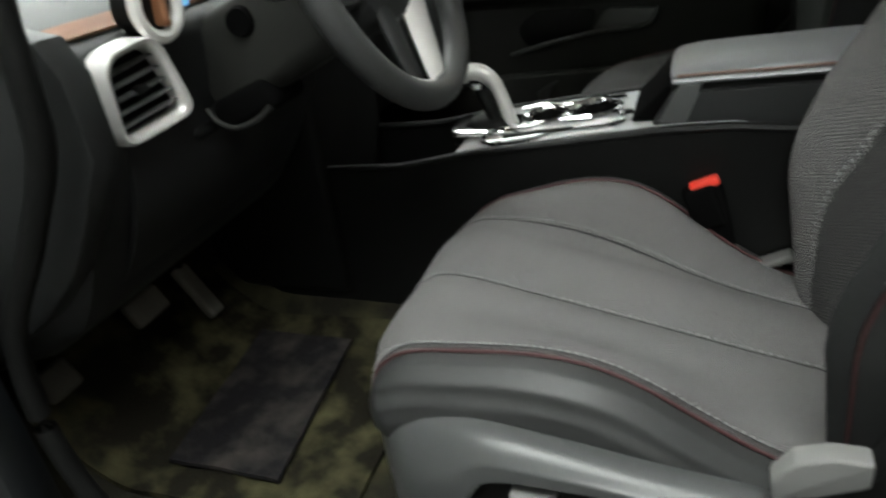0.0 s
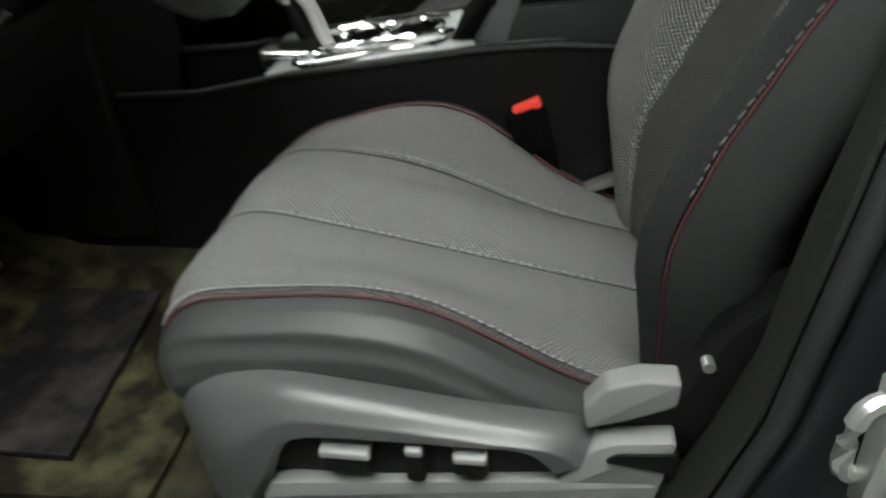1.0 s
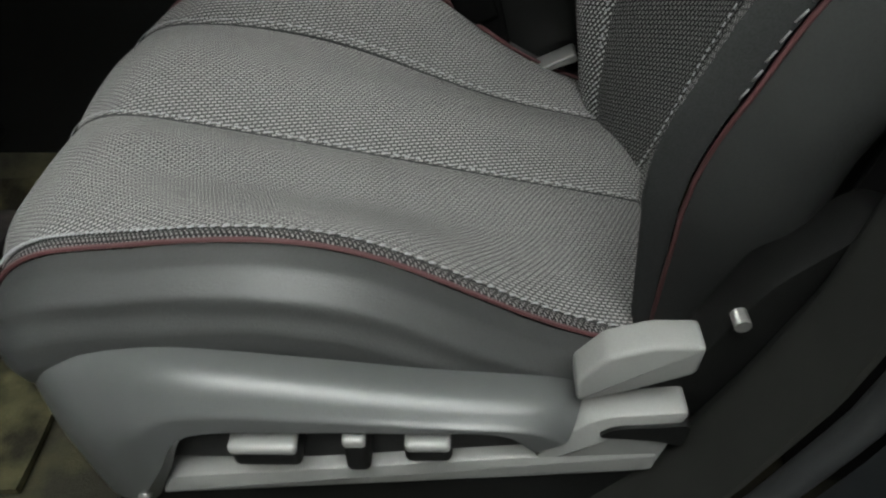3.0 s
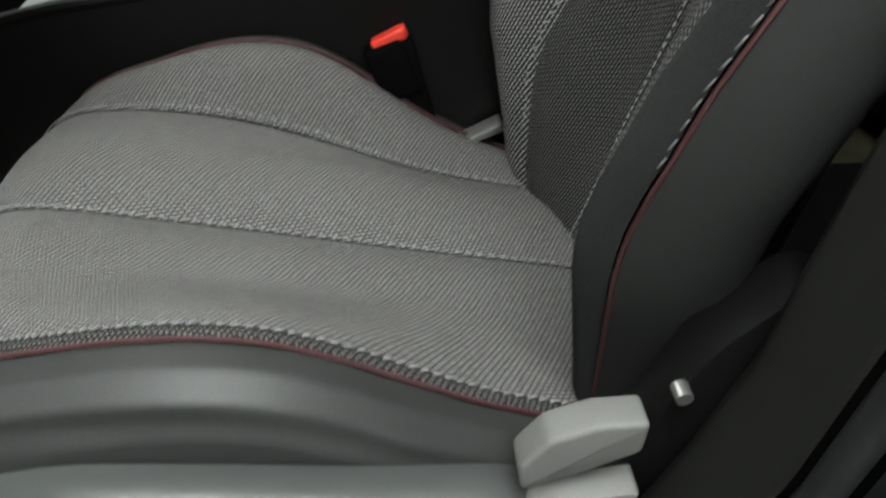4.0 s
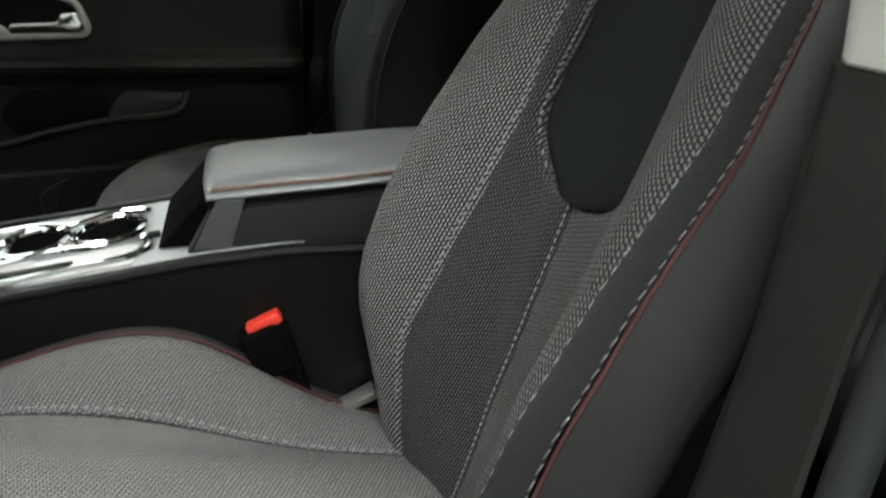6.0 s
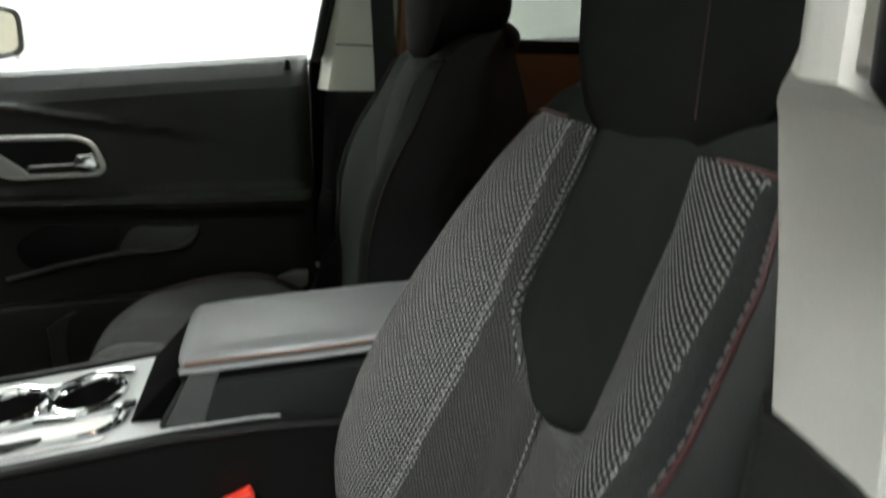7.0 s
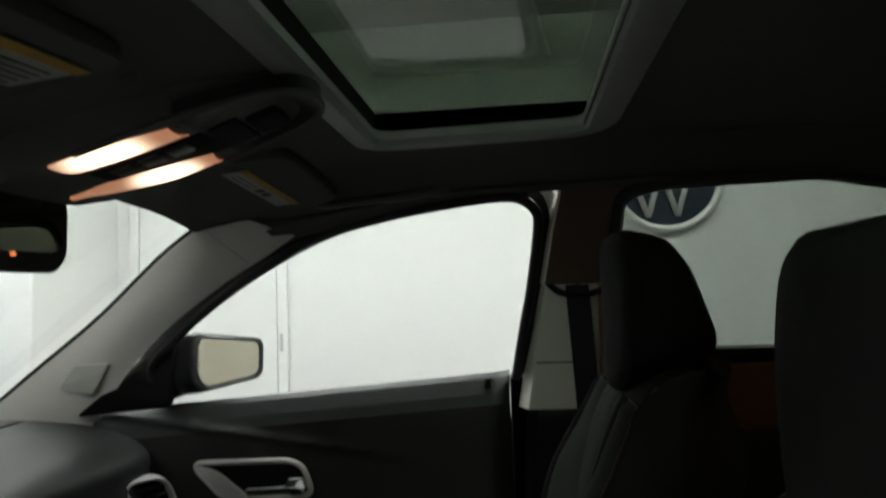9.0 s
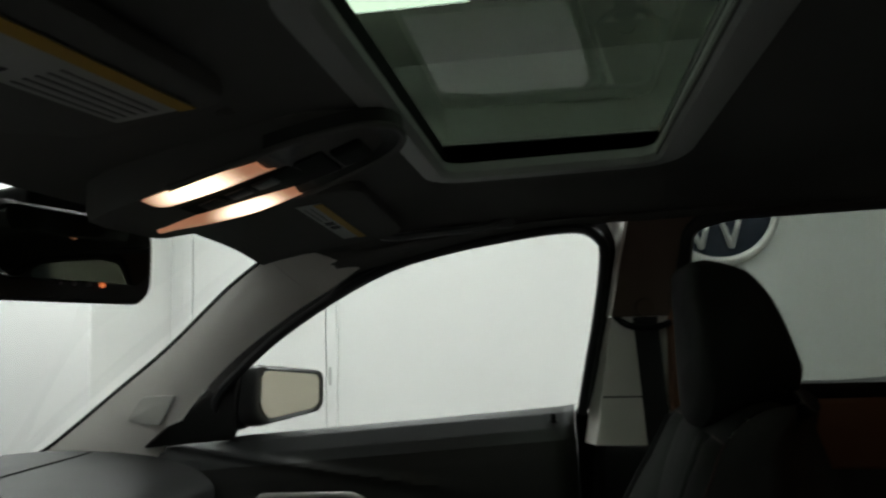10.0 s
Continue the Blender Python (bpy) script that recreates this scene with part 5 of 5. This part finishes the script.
part("grip", tube(spline([(-0.100, -0.02, 0.664), (-0.112, -0.02, 0.705), (-0.128, -0.02, 0.742), (-0.150, -0.02, 0.762), (-0.178, -0.02, 0.764), (-0.205, -0.02, 0.752)], 20), [0.011] * 8 + [0.012, 0.0125, 0.013, 0.0135, 0.014, 0.0145, 0.015, 0.015, 0.0145, 0.014, 0.013, 0.011, 0.007], 10, flat=1.2), SILVER, lever, "satin silver grip")
part("release_key", box((-0.172, -0.040, 0.736), (-0.150, -0.030, 0.748), 0.004, 3), CHROME, lever, "small chrome release key")
part("gate", slab(soften([(-0.22, -0.06), (-0.07, -0.06), (-0.07, 0.05), (-0.22, 0.05)], 0.02), "z", 0.632, 0.662, 0.006), CHROME, lever, "bright chrome gate")
part("boot", loft([[(-0.145 + px * k, -0.008 + py * k, z) for px, py in rounded(0.10, 0.07, 0.03)] for k, z in ((1, 0.66), (0.8, 0.672), (0.45, 0.68))]), BLACK, lever, "black boot")

# ---- the dashboard ----
dash = thing("dashboard", (-0.6, 0, 0.5), "dark grey moulded dashboard with silver-ringed vents", "dashboard")
SECTION = [(-1.02, 1.01), (-0.92, 1.025), (-0.75, 1.03), (-0.58, 1.018), (-0.49, 1.0), (-0.445, 0.978), (-0.425, 0.95), (-0.43, 0.90), (-0.445, 0.84), (-0.475, 0.76), (-0.52, 0.66), (-0.58, 0.58), (-0.70, 0.52), (-0.95, 0.50)]


def dash_skin(u, v):
    pts = dash_line
    p = pts[round(u * 48)]
    y = -0.735 + 1.45 * v
    end = smoothstep(0.05, 0.0, min(v, 1 - v) * 1.45)
    bulge = 0.015 * math.exp(-((abs(y) - 0.60) / 0.14) ** 2) * smoothstep(0.75, 0.95, p.z) * (0.0 if y < 0 else 1.0)
    bulge += 0.055 * math.exp(-((y + 0.74) / 0.045) ** 2) * smoothstep(0.70, 0.85, p.z)
    bulge += 0.075 * smoothstep(0.93, 0.74, p.z) * smoothstep(0.50, 0.66, p.z) * smoothstep(0.16, 0.24, y)
    wave = 0.010 * math.sin(y * 5 + 1) * smoothstep(0.98, 1.02, p.z)
    return Vector((p.x + bulge - 0.06 * end, y, p.z - 0.03 * end * smoothstep(0.9, 1, p.z) - wave * 0.6))


part("lower_dash_block", box((-0.80, -0.15, 0.32), (-0.455, 0.15, 0.90), 0.02, 3), BLACK, dash, "black lower centre stack")
dash_line = spline([(x, 0, z) for x, z in SECTION], 48)
part("skin", thicken(grid(dash_skin, 48, 60), 0.012), DASH, dash)
part("end_cap", slab([(-1.02, 1.01), (-0.75, 1.03), (-0.48, 1.02), (-0.385, 1.0), (-0.364, 0.96), (-0.362, 0.875), (-0.415, 0.788), (-0.462, 0.723), (-0.546, 0.647), (-0.70, 0.55), (-0.95, 0.50)], "y", -0.748, -0.705, 0.008), DASH, dash, "dark dashboard end cover")
part("pad_line", tube([dash_skin(0.17, k / 40) + Vector((0, 0, 0.001)) for k in range(41)], 0.0025, 5), BLACK, dash, "seam along the dash top")
part("brown_strip", thicken(grid(lambda u, v: dash_skin(0.325 + 0.06 * u, 0.04 + 0.30 * v) + Vector((0.006, 0, 0.003)), 6, 16), 0.004), BROWN, dash, "brown trim strip")


def vent(corners, x0, lean, slats, tag):
    """A vent: corners (y, z) of the ring, clockwise from the top outside; lean: how the face turns with y."""
    ring = soften(corners, 0.03, 5)
    cy, cz = sum(c[0] for c in corners) / 4, sum(c[1] for c in corners) / 4

    def at(y, z, d):
        return (x0 + d + lean * (y - cy) - (0.22 if lean < 0.5 else 0.0) * (cz - z), y - (d if lean > 0.5 else 0), z)

    def scaled(k, d):
        return [at(cy + (y - cy) * k, cz + (z - cz) * k, d) for y, z in ring]
    v = part("vent_ring", loft([scaled(1.05, -0.02), scaled(1.045, 0.004), scaled(1.0, 0.012), scaled(0.90, 0.010), scaled(0.82, -0.002), scaled(0.79, -0.03)], False), SILVER, dash, tag)
    part("vent_well", loft([scaled(0.81, -0.012), scaled(0.80, -0.04), scaled(0.1, -0.042)], True), BLACK, v, "dark vent well")
    for k in range(slats):
        t = (k + 0.7) / (slats + 0.4)
        top, bot = [cy + (c[0] - cy) * 0.78 for c in corners], [cz + (c[1] - cz) * 0.78 for c in corners]
        left = (top[0] + (top[3] - top[0]) * t, bot[0] + (bot[3] - bot[0]) * t)
        right = (top[1] + (top[2] - top[1]) * t, bot[1] + (bot[2] - bot[1]) * t)
        part("slat", tube([at(*left, -0.004), at(*right, -0.004)], 0.007, 6, flat=0.35), TRIM_GREY, v, "grey vent slat")
    part("thumb_tab", box(Vector(at(cy, cz, 0)) - Vector((0.006, 0.010, 0.006)), Vector(at(cy, cz, 0)) + Vector((0.006, 0.010, 0.006)), 0.003), BLACK, v)
    return v


vent([(-0.660, 0.962), (-0.572, 0.972), (-0.509, 0.856), (-0.642, 0.846)], -0.415, 0.05, 5, "satin silver vent ring on the driver's side")
vent([(0.575, 0.916), (0.653, 0.917), (0.677, 0.841), (0.623, 0.812)], -0.388, 0.8, 3, "satin silver vent ring by the passenger's door")
knob = part("light_knob", tube([(-0.435, -0.548, 1.004), (-0.398, -0.548, 0.998)], [0.034, 0.030], 24), BLACK, dash, "headlamp knob")
part("knob_ring", tube([(-0.396, -0.548 + 0.037 * math.cos(a / 32 * math.tau), 0.999 + 0.037 * math.sin(a / 32 * math.tau)) for a in range(32)], 0.0085, 8, True, up=(1, 0, 0)), SILVER, knob, "satin silver knob ring")
part("knob_grip", box((-0.402, -0.554, 0.974), (-0.382, -0.542, 1.024), 0.005, 3), BROWN, knob, "brown grip of the knob")
# Small blue disc with its own glow beside the knob.
part("blue_spot", tube([(-0.398, -0.497, 0.998), (-0.392, -0.497, 0.997)], 0.008, 10), BLUE_GLOW, knob, "small blue glowing spot")
part("knee_panel", thicken(grid(lambda u, v: Vector((-0.455 - 0.12 * u * u, -0.62 + 0.50 * v, 0.845 - 0.24 * u)), 10, 10), 0.01), DASH, dash)
part("fuse_lever", box((-0.47, -0.49, 0.80), (-0.44, -0.43, 0.82), 0.012, 3), BLACK, dash, "black release lever")

# ---- steering wheel ----
wheel = thing("steering_wheel", (-0.18, -0.39, 0.98), "black steering wheel with silver spokes", "steering wheel")
WM = Matrix.Translation((-0.175, -0.366, 1.007)) @ Euler((0, radians(-22.6), 0)).to_matrix().to_4x4()
WHEEL_R = 0.187


def on_wheel(y, z, x=0.0):
    return WM @ Vector((x, y, z))


def wheel_arc(r, a0, a1, n, x=0.0):
    """Points on a circle about the hub, angles in degrees from the right, anticlockwise."""
    return [on_wheel(r * math.cos(radians(a0 + (a1 - a0) * k / n)), r * math.sin(radians(a0 + (a1 - a0) * k / n)), x) for k in range(n + 1)]


part("rim", tube(wheel_arc(WHEEL_R, 0, 360 * 79 / 80, 79), 0.020, 12, True, up=(1, 0, 0.4)), LEATHER, wheel, "black leather rim")
part("rim_seam", tube(wheel_arc(WHEEL_R - 0.019, 190, 262, 24, 0.006), 0.0022, 6), SILVER, wheel, "thin silver line inside the rim")
part("hub", loft([[on_wheel(y * k, z * k - 0.005, x) for y, z in rounded(0.16, 0.14, 0.05)] for k, x in ((1, -0.06), (1.05, -0.03), (0.95, -0.005), (0.7, 0.005))]), DASH, wheel, "dark horn pad")
for s in (-1, 1):
    part("spoke", loft([[on_wheel(s * y, z + w, x) for w, x in ((-0.022, -0.006), (0.022, -0.006), (0.026, -0.022), (-0.026, -0.022))] for y, z in ((0.06, -0.01), (0.11, -0.012), (0.187, -0.005))]), SILVER if s > 0 else DASH, wheel, "satin silver spoke" if s > 0 else "dark spoke")


def lower_spoke(y0, y1, w0, w1, mat, text):
    """A spoke from the hub down to the rim, with a rounded tip."""
    rows = []
    for k in range(11):
        t = k / 10
        y, z = y0 + (y1 - y0) * t, -0.035 - 0.145 * t
        w = (w0 + (w1 - w0) * t) * (1 - 0.5 * smoothstep(0.86, 1.0, t))
        rows.append([on_wheel(y + w * math.cos(q), z, -0.008 + 0.010 * math.sin(q)) for q in [n / 12 * math.tau for n in range(12)]])
    return part("lower_spoke", loft(rows), mat, wheel, text)


lower_spoke(0.066, 0.016, 0.046, 0.026, SILVER, "broad satin silver lower spoke")
lower_spoke(-0.040, -0.050, 0.022, 0.016, DASH, "dark lower spoke")
column = thing("steering_column", (-0.3, -0.39, 0.9), "black steering column shroud", "steering column")
part("shroud", loft([[WM @ Vector((x, py, pz - 0.01)) for py, pz in rounded(w, h, 0.035)] for x, w, h in ((-0.05, 0.12, 0.11), (-0.10, 0.15, 0.13), (-0.2, 0.16, 0.14), (-0.30, 0.15, 0.14))]), PILLAR_DARK, column)
part("ignition_lock", tube([WM @ Vector((-0.185, -0.076, 0.022)), WM @ Vector((-0.185, -0.086, 0.022))], [0.022, 0.019], 18), NEAR_BLACK, column, "black ignition lock")
part("stalk_lever", tube([WM @ Vector((-0.07, -0.06, 0.01)), WM @ Vector((-0.06, -0.14, 0.015)), WM @ Vector((-0.05, -0.19, 0.02))], [0.008, 0.009, 0.012], 8), BLACK, column, "black stalk")
part("lower_pocket", box((-0.44, -0.45, 0.815), (-0.325, -0.36, 0.865), 0.014, 3, pose(0, 0, 0, 0, -22, 0)), NEAR_BLACK, column, "black lower cover")
part("tilt_lever", tube(spline([(-0.440, -0.455, 0.838), (-0.425, -0.46, 0.822), (-0.395, -0.46, 0.812), (-0.36, -0.455, 0.822), (-0.335, -0.45, 0.84)], 16), 0.0042, 8), PILLAR_DARK, column, "dark grey tilt lever")

# ---- pedals ----
for nm, y, x, z, w, h, label in (("brake_pedal", -0.42, -0.74, 0.44, 0.085, 0.055, "worn rubber brake pedal on its arm"), ("accelerator_pedal", -0.27, -0.75, 0.38, 0.04, 0.13, "long narrow rubber accelerator pedal")):
    ped = thing(nm, (x, y, 0.3), label, "pedal", "pedals")
    part("pad", box((x - 0.012, y - w / 2, z - h / 2), (x + 0.012, y + w / 2, z + h / 2), 0.008, 3, pose(0, 0, 0, 0, -32, 0)), PEDAL, ped)
    part("arm", tube([(x - 0.01, y, z), (x - 0.05, y, z + 0.12), (x - 0.12, y, z + 0.24)], 0.011, 8, flat=0.6), BLACK, ped)
rest = thing("foot_rest", (-0.78, -0.61, 0.35), "grey scuffed foot rest pad in the footwell", "foot rest")
part("pad", box((-0.80, -0.645, 0.375), (-0.775, -0.575, 0.435), 0.01, 3, pose(0, 0, 0, 0, -30, 0)), PEDAL, rest)

# ---- overhead console, visors, inside mirror ----
over = thing("overhead_console", (0, 0.0, 1.48), "grey overhead console with two warm map lamps", "overhead console")


def over_z(x):
    return 1.435 + 0.30 * (x + 0.12)


rings = []
for x, w, d in ((-0.185, 0.05, 0.004), (-0.178, 0.085, 0.0), (-0.14, 0.102, -0.004), (-0.04, 0.104, -0.005), (0.06, 0.094, -0.004), (0.12, 0.075, -0.002), (0.155, 0.05, 0.002), (0.168, 0.025, 0.008)):
    z = over_z(x) + 0.004
    rings.append([(x, -w - 0.012, z + 0.09), (x, -w - 0.012, z + 0.016), (x, -w * 0.93 - 0.012, z + d + 0.003), (x, -w * 0.6 - 0.012, z + d), (x, w * 0.6 - 0.012, z + d), (x, w * 0.93 - 0.012, z + d + 0.003), (x, w - 0.012, z + 0.016), (x, w - 0.012, z + 0.09)])
part("housing", loft(rings), LINER, over)


def lamp(near, far, mat):
    """A long curved lens: near and far edges as (x, y) lines."""
    a, b = spline([(x, y, 0) for x, y in near], 24), spline([(x, y, 0) for x, y in far], 24)

    def f(u, v, drop=0.0):
        k = u * 24
        m = min(23, int(k))
        p, q = a[m].lerp(a[m + 1], k - m), b[m].lerp(b[m + 1], k - m)
        p = p.lerp(q, v)
        return Vector((p.x, p.y, over_z(p.x) - 0.001 - drop - 0.004 * math.sin(math.pi * v)))

    def body(u0, u1, v0, v1, drop, taper=0.0):
        rows = []
        for k in range(13):
            u = u0 + (u1 - u0) * k / 12
            pinch = 1 - taper * abs(2 * k / 12 - 1) ** 4
            vs = [0.5 + (v0 + (v1 - v0) * n / 6 - 0.5) * pinch for n in range(7)]
            rows.append([f(u, v, drop) for v in vs] + [f(u, v, drop - 0.002) for v in vs[::-1]])
        return loft(rows)
    part("map_lamp", body(0.0, 1.0, 0.0, 1.0, 0.0), mat, over, "glowing warm map lamp lens")


lamp([(-0.098, -0.108), (-0.034, -0.103), (0.028, -0.091), (0.030, -0.088)], [(-0.088, -0.060), (-0.026, -0.052), (0.030, -0.053), (0.040, -0.052)], LAMP_A)
lamp([(-0.150, 0.006), (-0.083, 0.003), (-0.021, 0.018), (0.028, 0.035)], [(-0.145, 0.012), (-0.115, 0.046), (-0.048, 0.078), (0.024, 0.075)], LAMP_B)
part("switch_bank", slab([(-0.088, -0.047), (0.04, -0.047), (0.095, -0.05), (0.095, 0.03), (0.04, 0.03), (-0.088, -0.002)], "z", -0.010, 0.002, 0.002), INSERT, over, "dark bank of buttons")
bpy.data.objects["switch_bank"].data.transform(Matrix.Translation((0, 0.0, -0.045)) @ Matrix(((1, 0, 0, 0), (0, 1, 0, 0), (0.30, 0, 1, 0), (0, 0, 0, 1))) @ Matrix.Translation((0, 0, 1.5225)))
for k in range(3):
    part("push_button", box((-0.07 + 0.035 * k, -0.040, over_z(-0.055 + 0.035 * k) - 0.0065), (-0.042 + 0.035 * k, -0.010, over_z(-0.055 + 0.035 * k) + 0.002), 0.003, 2, pose(0, 0, 0, 0, -16.7, 0)), DASH, over, "dark grey push button")
RIM = spline([(x, y, over_z(x) - 0.002) for x, y in ((-0.06, -0.118), (0.03, -0.116), (0.09, -0.110), (0.15, -0.090), (0.180, -0.055), (0.186, -0.015), (0.174, 0.028), (0.14, 0.055), (0.08, 0.070), (0.02, 0.082))], 48)
part("bezel", tube(RIM, 0.0045, 8), LINER, over, "rounded rim of the console")
part("face_plate", loft([[(0.06 + (p.x - 0.06) * k, -0.02 + (p.y + 0.02) * k, p.z + d) for p in RIM if p.x > 0.046] for k, d in ((0.02, 0.0005), (0.5, 0.0), (1.0, 0.0005), (1.0, 0.02))]), PILLAR_DARK, over, "dark face plate round the switches")
part("sunroof_switch", box((0.100, -0.040, over_z(0.12) - 0.008), (0.142, 0.016, over_z(0.12) + 0.006), 0.007, 3, pose(0, 0, 0, 0, -16.7, 0)), INSERT, over, "dark sunroof switch")


def visor(s):
    ob = thing("sun_visor", (-0.12, s * 0.37, 1.5), "grey cloth sun visor folded up, with a paper warning label", "sun visor", "sun visors")

    def z_at(x, y):
        return 1.480 + 0.11 * (x + 0.27) - 0.07 * (abs(y) - 0.25)
    edge = soften([(-0.200, 0.175), (0.065, 0.215), (0.065, 0.52), (0.02, 0.565), (-0.225, 0.555)], 0.03)
    part("flap", loft([[(-0.12 + (x + 0.12) * k, s * (0.36 + (y - 0.36) * k), z_at(x, y) + d) for x, y in edge] for k, d in ((0.96, -0.014), (0.995, -0.010), (1.0, 0.0), (0.98, 0.008))]), LINER, ob)

    def sheet(x0, x1, y0, y1, d):
        return thicken(grid(lambda u, v: Vector((x0 + (x1 - x0) * u, s * (y0 + (y1 - y0) * v), z_at(x0 + (x1 - x0) * u, y0 + (y1 - y0) * v) - 0.0145 - d)), 4, 10), 0.0008)
    x1, far = (-0.006, 0.49) if s > 0 else (0.036, 0.47)
    x0 = x1 - (0.044 if s > 0 else 0.080)
    lab = part("warning_label", sheet(x0, x1, 0.235, far, 0.0005), PAPER, ob, "white paper warning label")
    part("yellow_band", sheet(x1 - 0.014, x1 + 0.0015, 0.235, far, 0.0022), YELLOW, lab, "yellow band of the label")
    for y in (0.35, 0.38) if s > 0 else (0.395, 0.425):
        part("printed_mark", sheet(x0 + 0.008, x0 + 0.024, y, y + 0.02, 0.0022), INK, lab, "dark printed mark")
    for k in range(2 if s > 0 else 5):
        part("print_line", sheet(x0 + 0.008 + 0.0105 * k, x0 + 0.0105 + 0.0105 * k, 0.25, 0.375 if s < 0 else 0.335, 0.0022), PRINT, lab, "line of unreadable small print")
    part("clip", tube([(0.03, s * 0.14, z_at(0.03, 0.16) + 0.01), (0.03, s * 0.17, z_at(0.03, 0.16))], 0.008, 8), LINER, ob)
    return ob


visor(1)
visor(-1)

rear_mirror = thing("rear_view_mirror", (-0.25, 0, 1.4), "black inside mirror with a row of small buttons", "mirror")
MM = Matrix.Translation((-0.235, -0.030, 1.398)) @ Euler((0, radians(1), radians(-11))).to_matrix().to_4x4()
mo = rounded(0.245, 0.094, 0.026, 5)
part("housing", loft([[MM @ Vector((x, y * k, z * k2 - off)) for y, z in mo] for x, k, k2, off in ((0.0, 1, 1.15, 0.006), (-0.008, 1.03, 1.25, 0.006), (-0.025, 1.0, 1.15, 0.004), (-0.04, 0.8, 0.7, 0))]), BLACK, rear_mirror)
part("mirror_glass", loft([[MM @ Vector((0.0008, y * 0.95, z * 0.92 + 0.004)) for y, z in mo], [MM @ Vector((0.003, y * 0.93, z * 0.88 + 0.004)) for y, z in mo]]), MIRROR_DIM, rear_mirror, "dimmed mirror glass", smooth=False)
for k in range(4):
    part("button", tube([MM @ Vector((0.0, -0.03 + 0.022 * k, -0.041)), MM @ Vector((0.004, -0.03 + 0.022 * k, -0.041))], 0.003, 8), AMBER if k == 3 else TRIM_GREY, rear_mirror, "small lit button" if k == 3 else "small grey button")
part("stem", tube([(-0.27, 0.0, 1.40), (-0.32, 0.0, 1.44), (-0.345, 0.0, 1.452)], 0.014, 8), BLACK, rear_mirror)
part("sensor_cover", box((-0.40, -0.088, 1.400), (-0.256, 0.090, 1.474), 0.018, 3, pose(0, 0, 0, 0, -8, 0)), BLACK, rear_mirror, "black sensor cover on the windscreen")
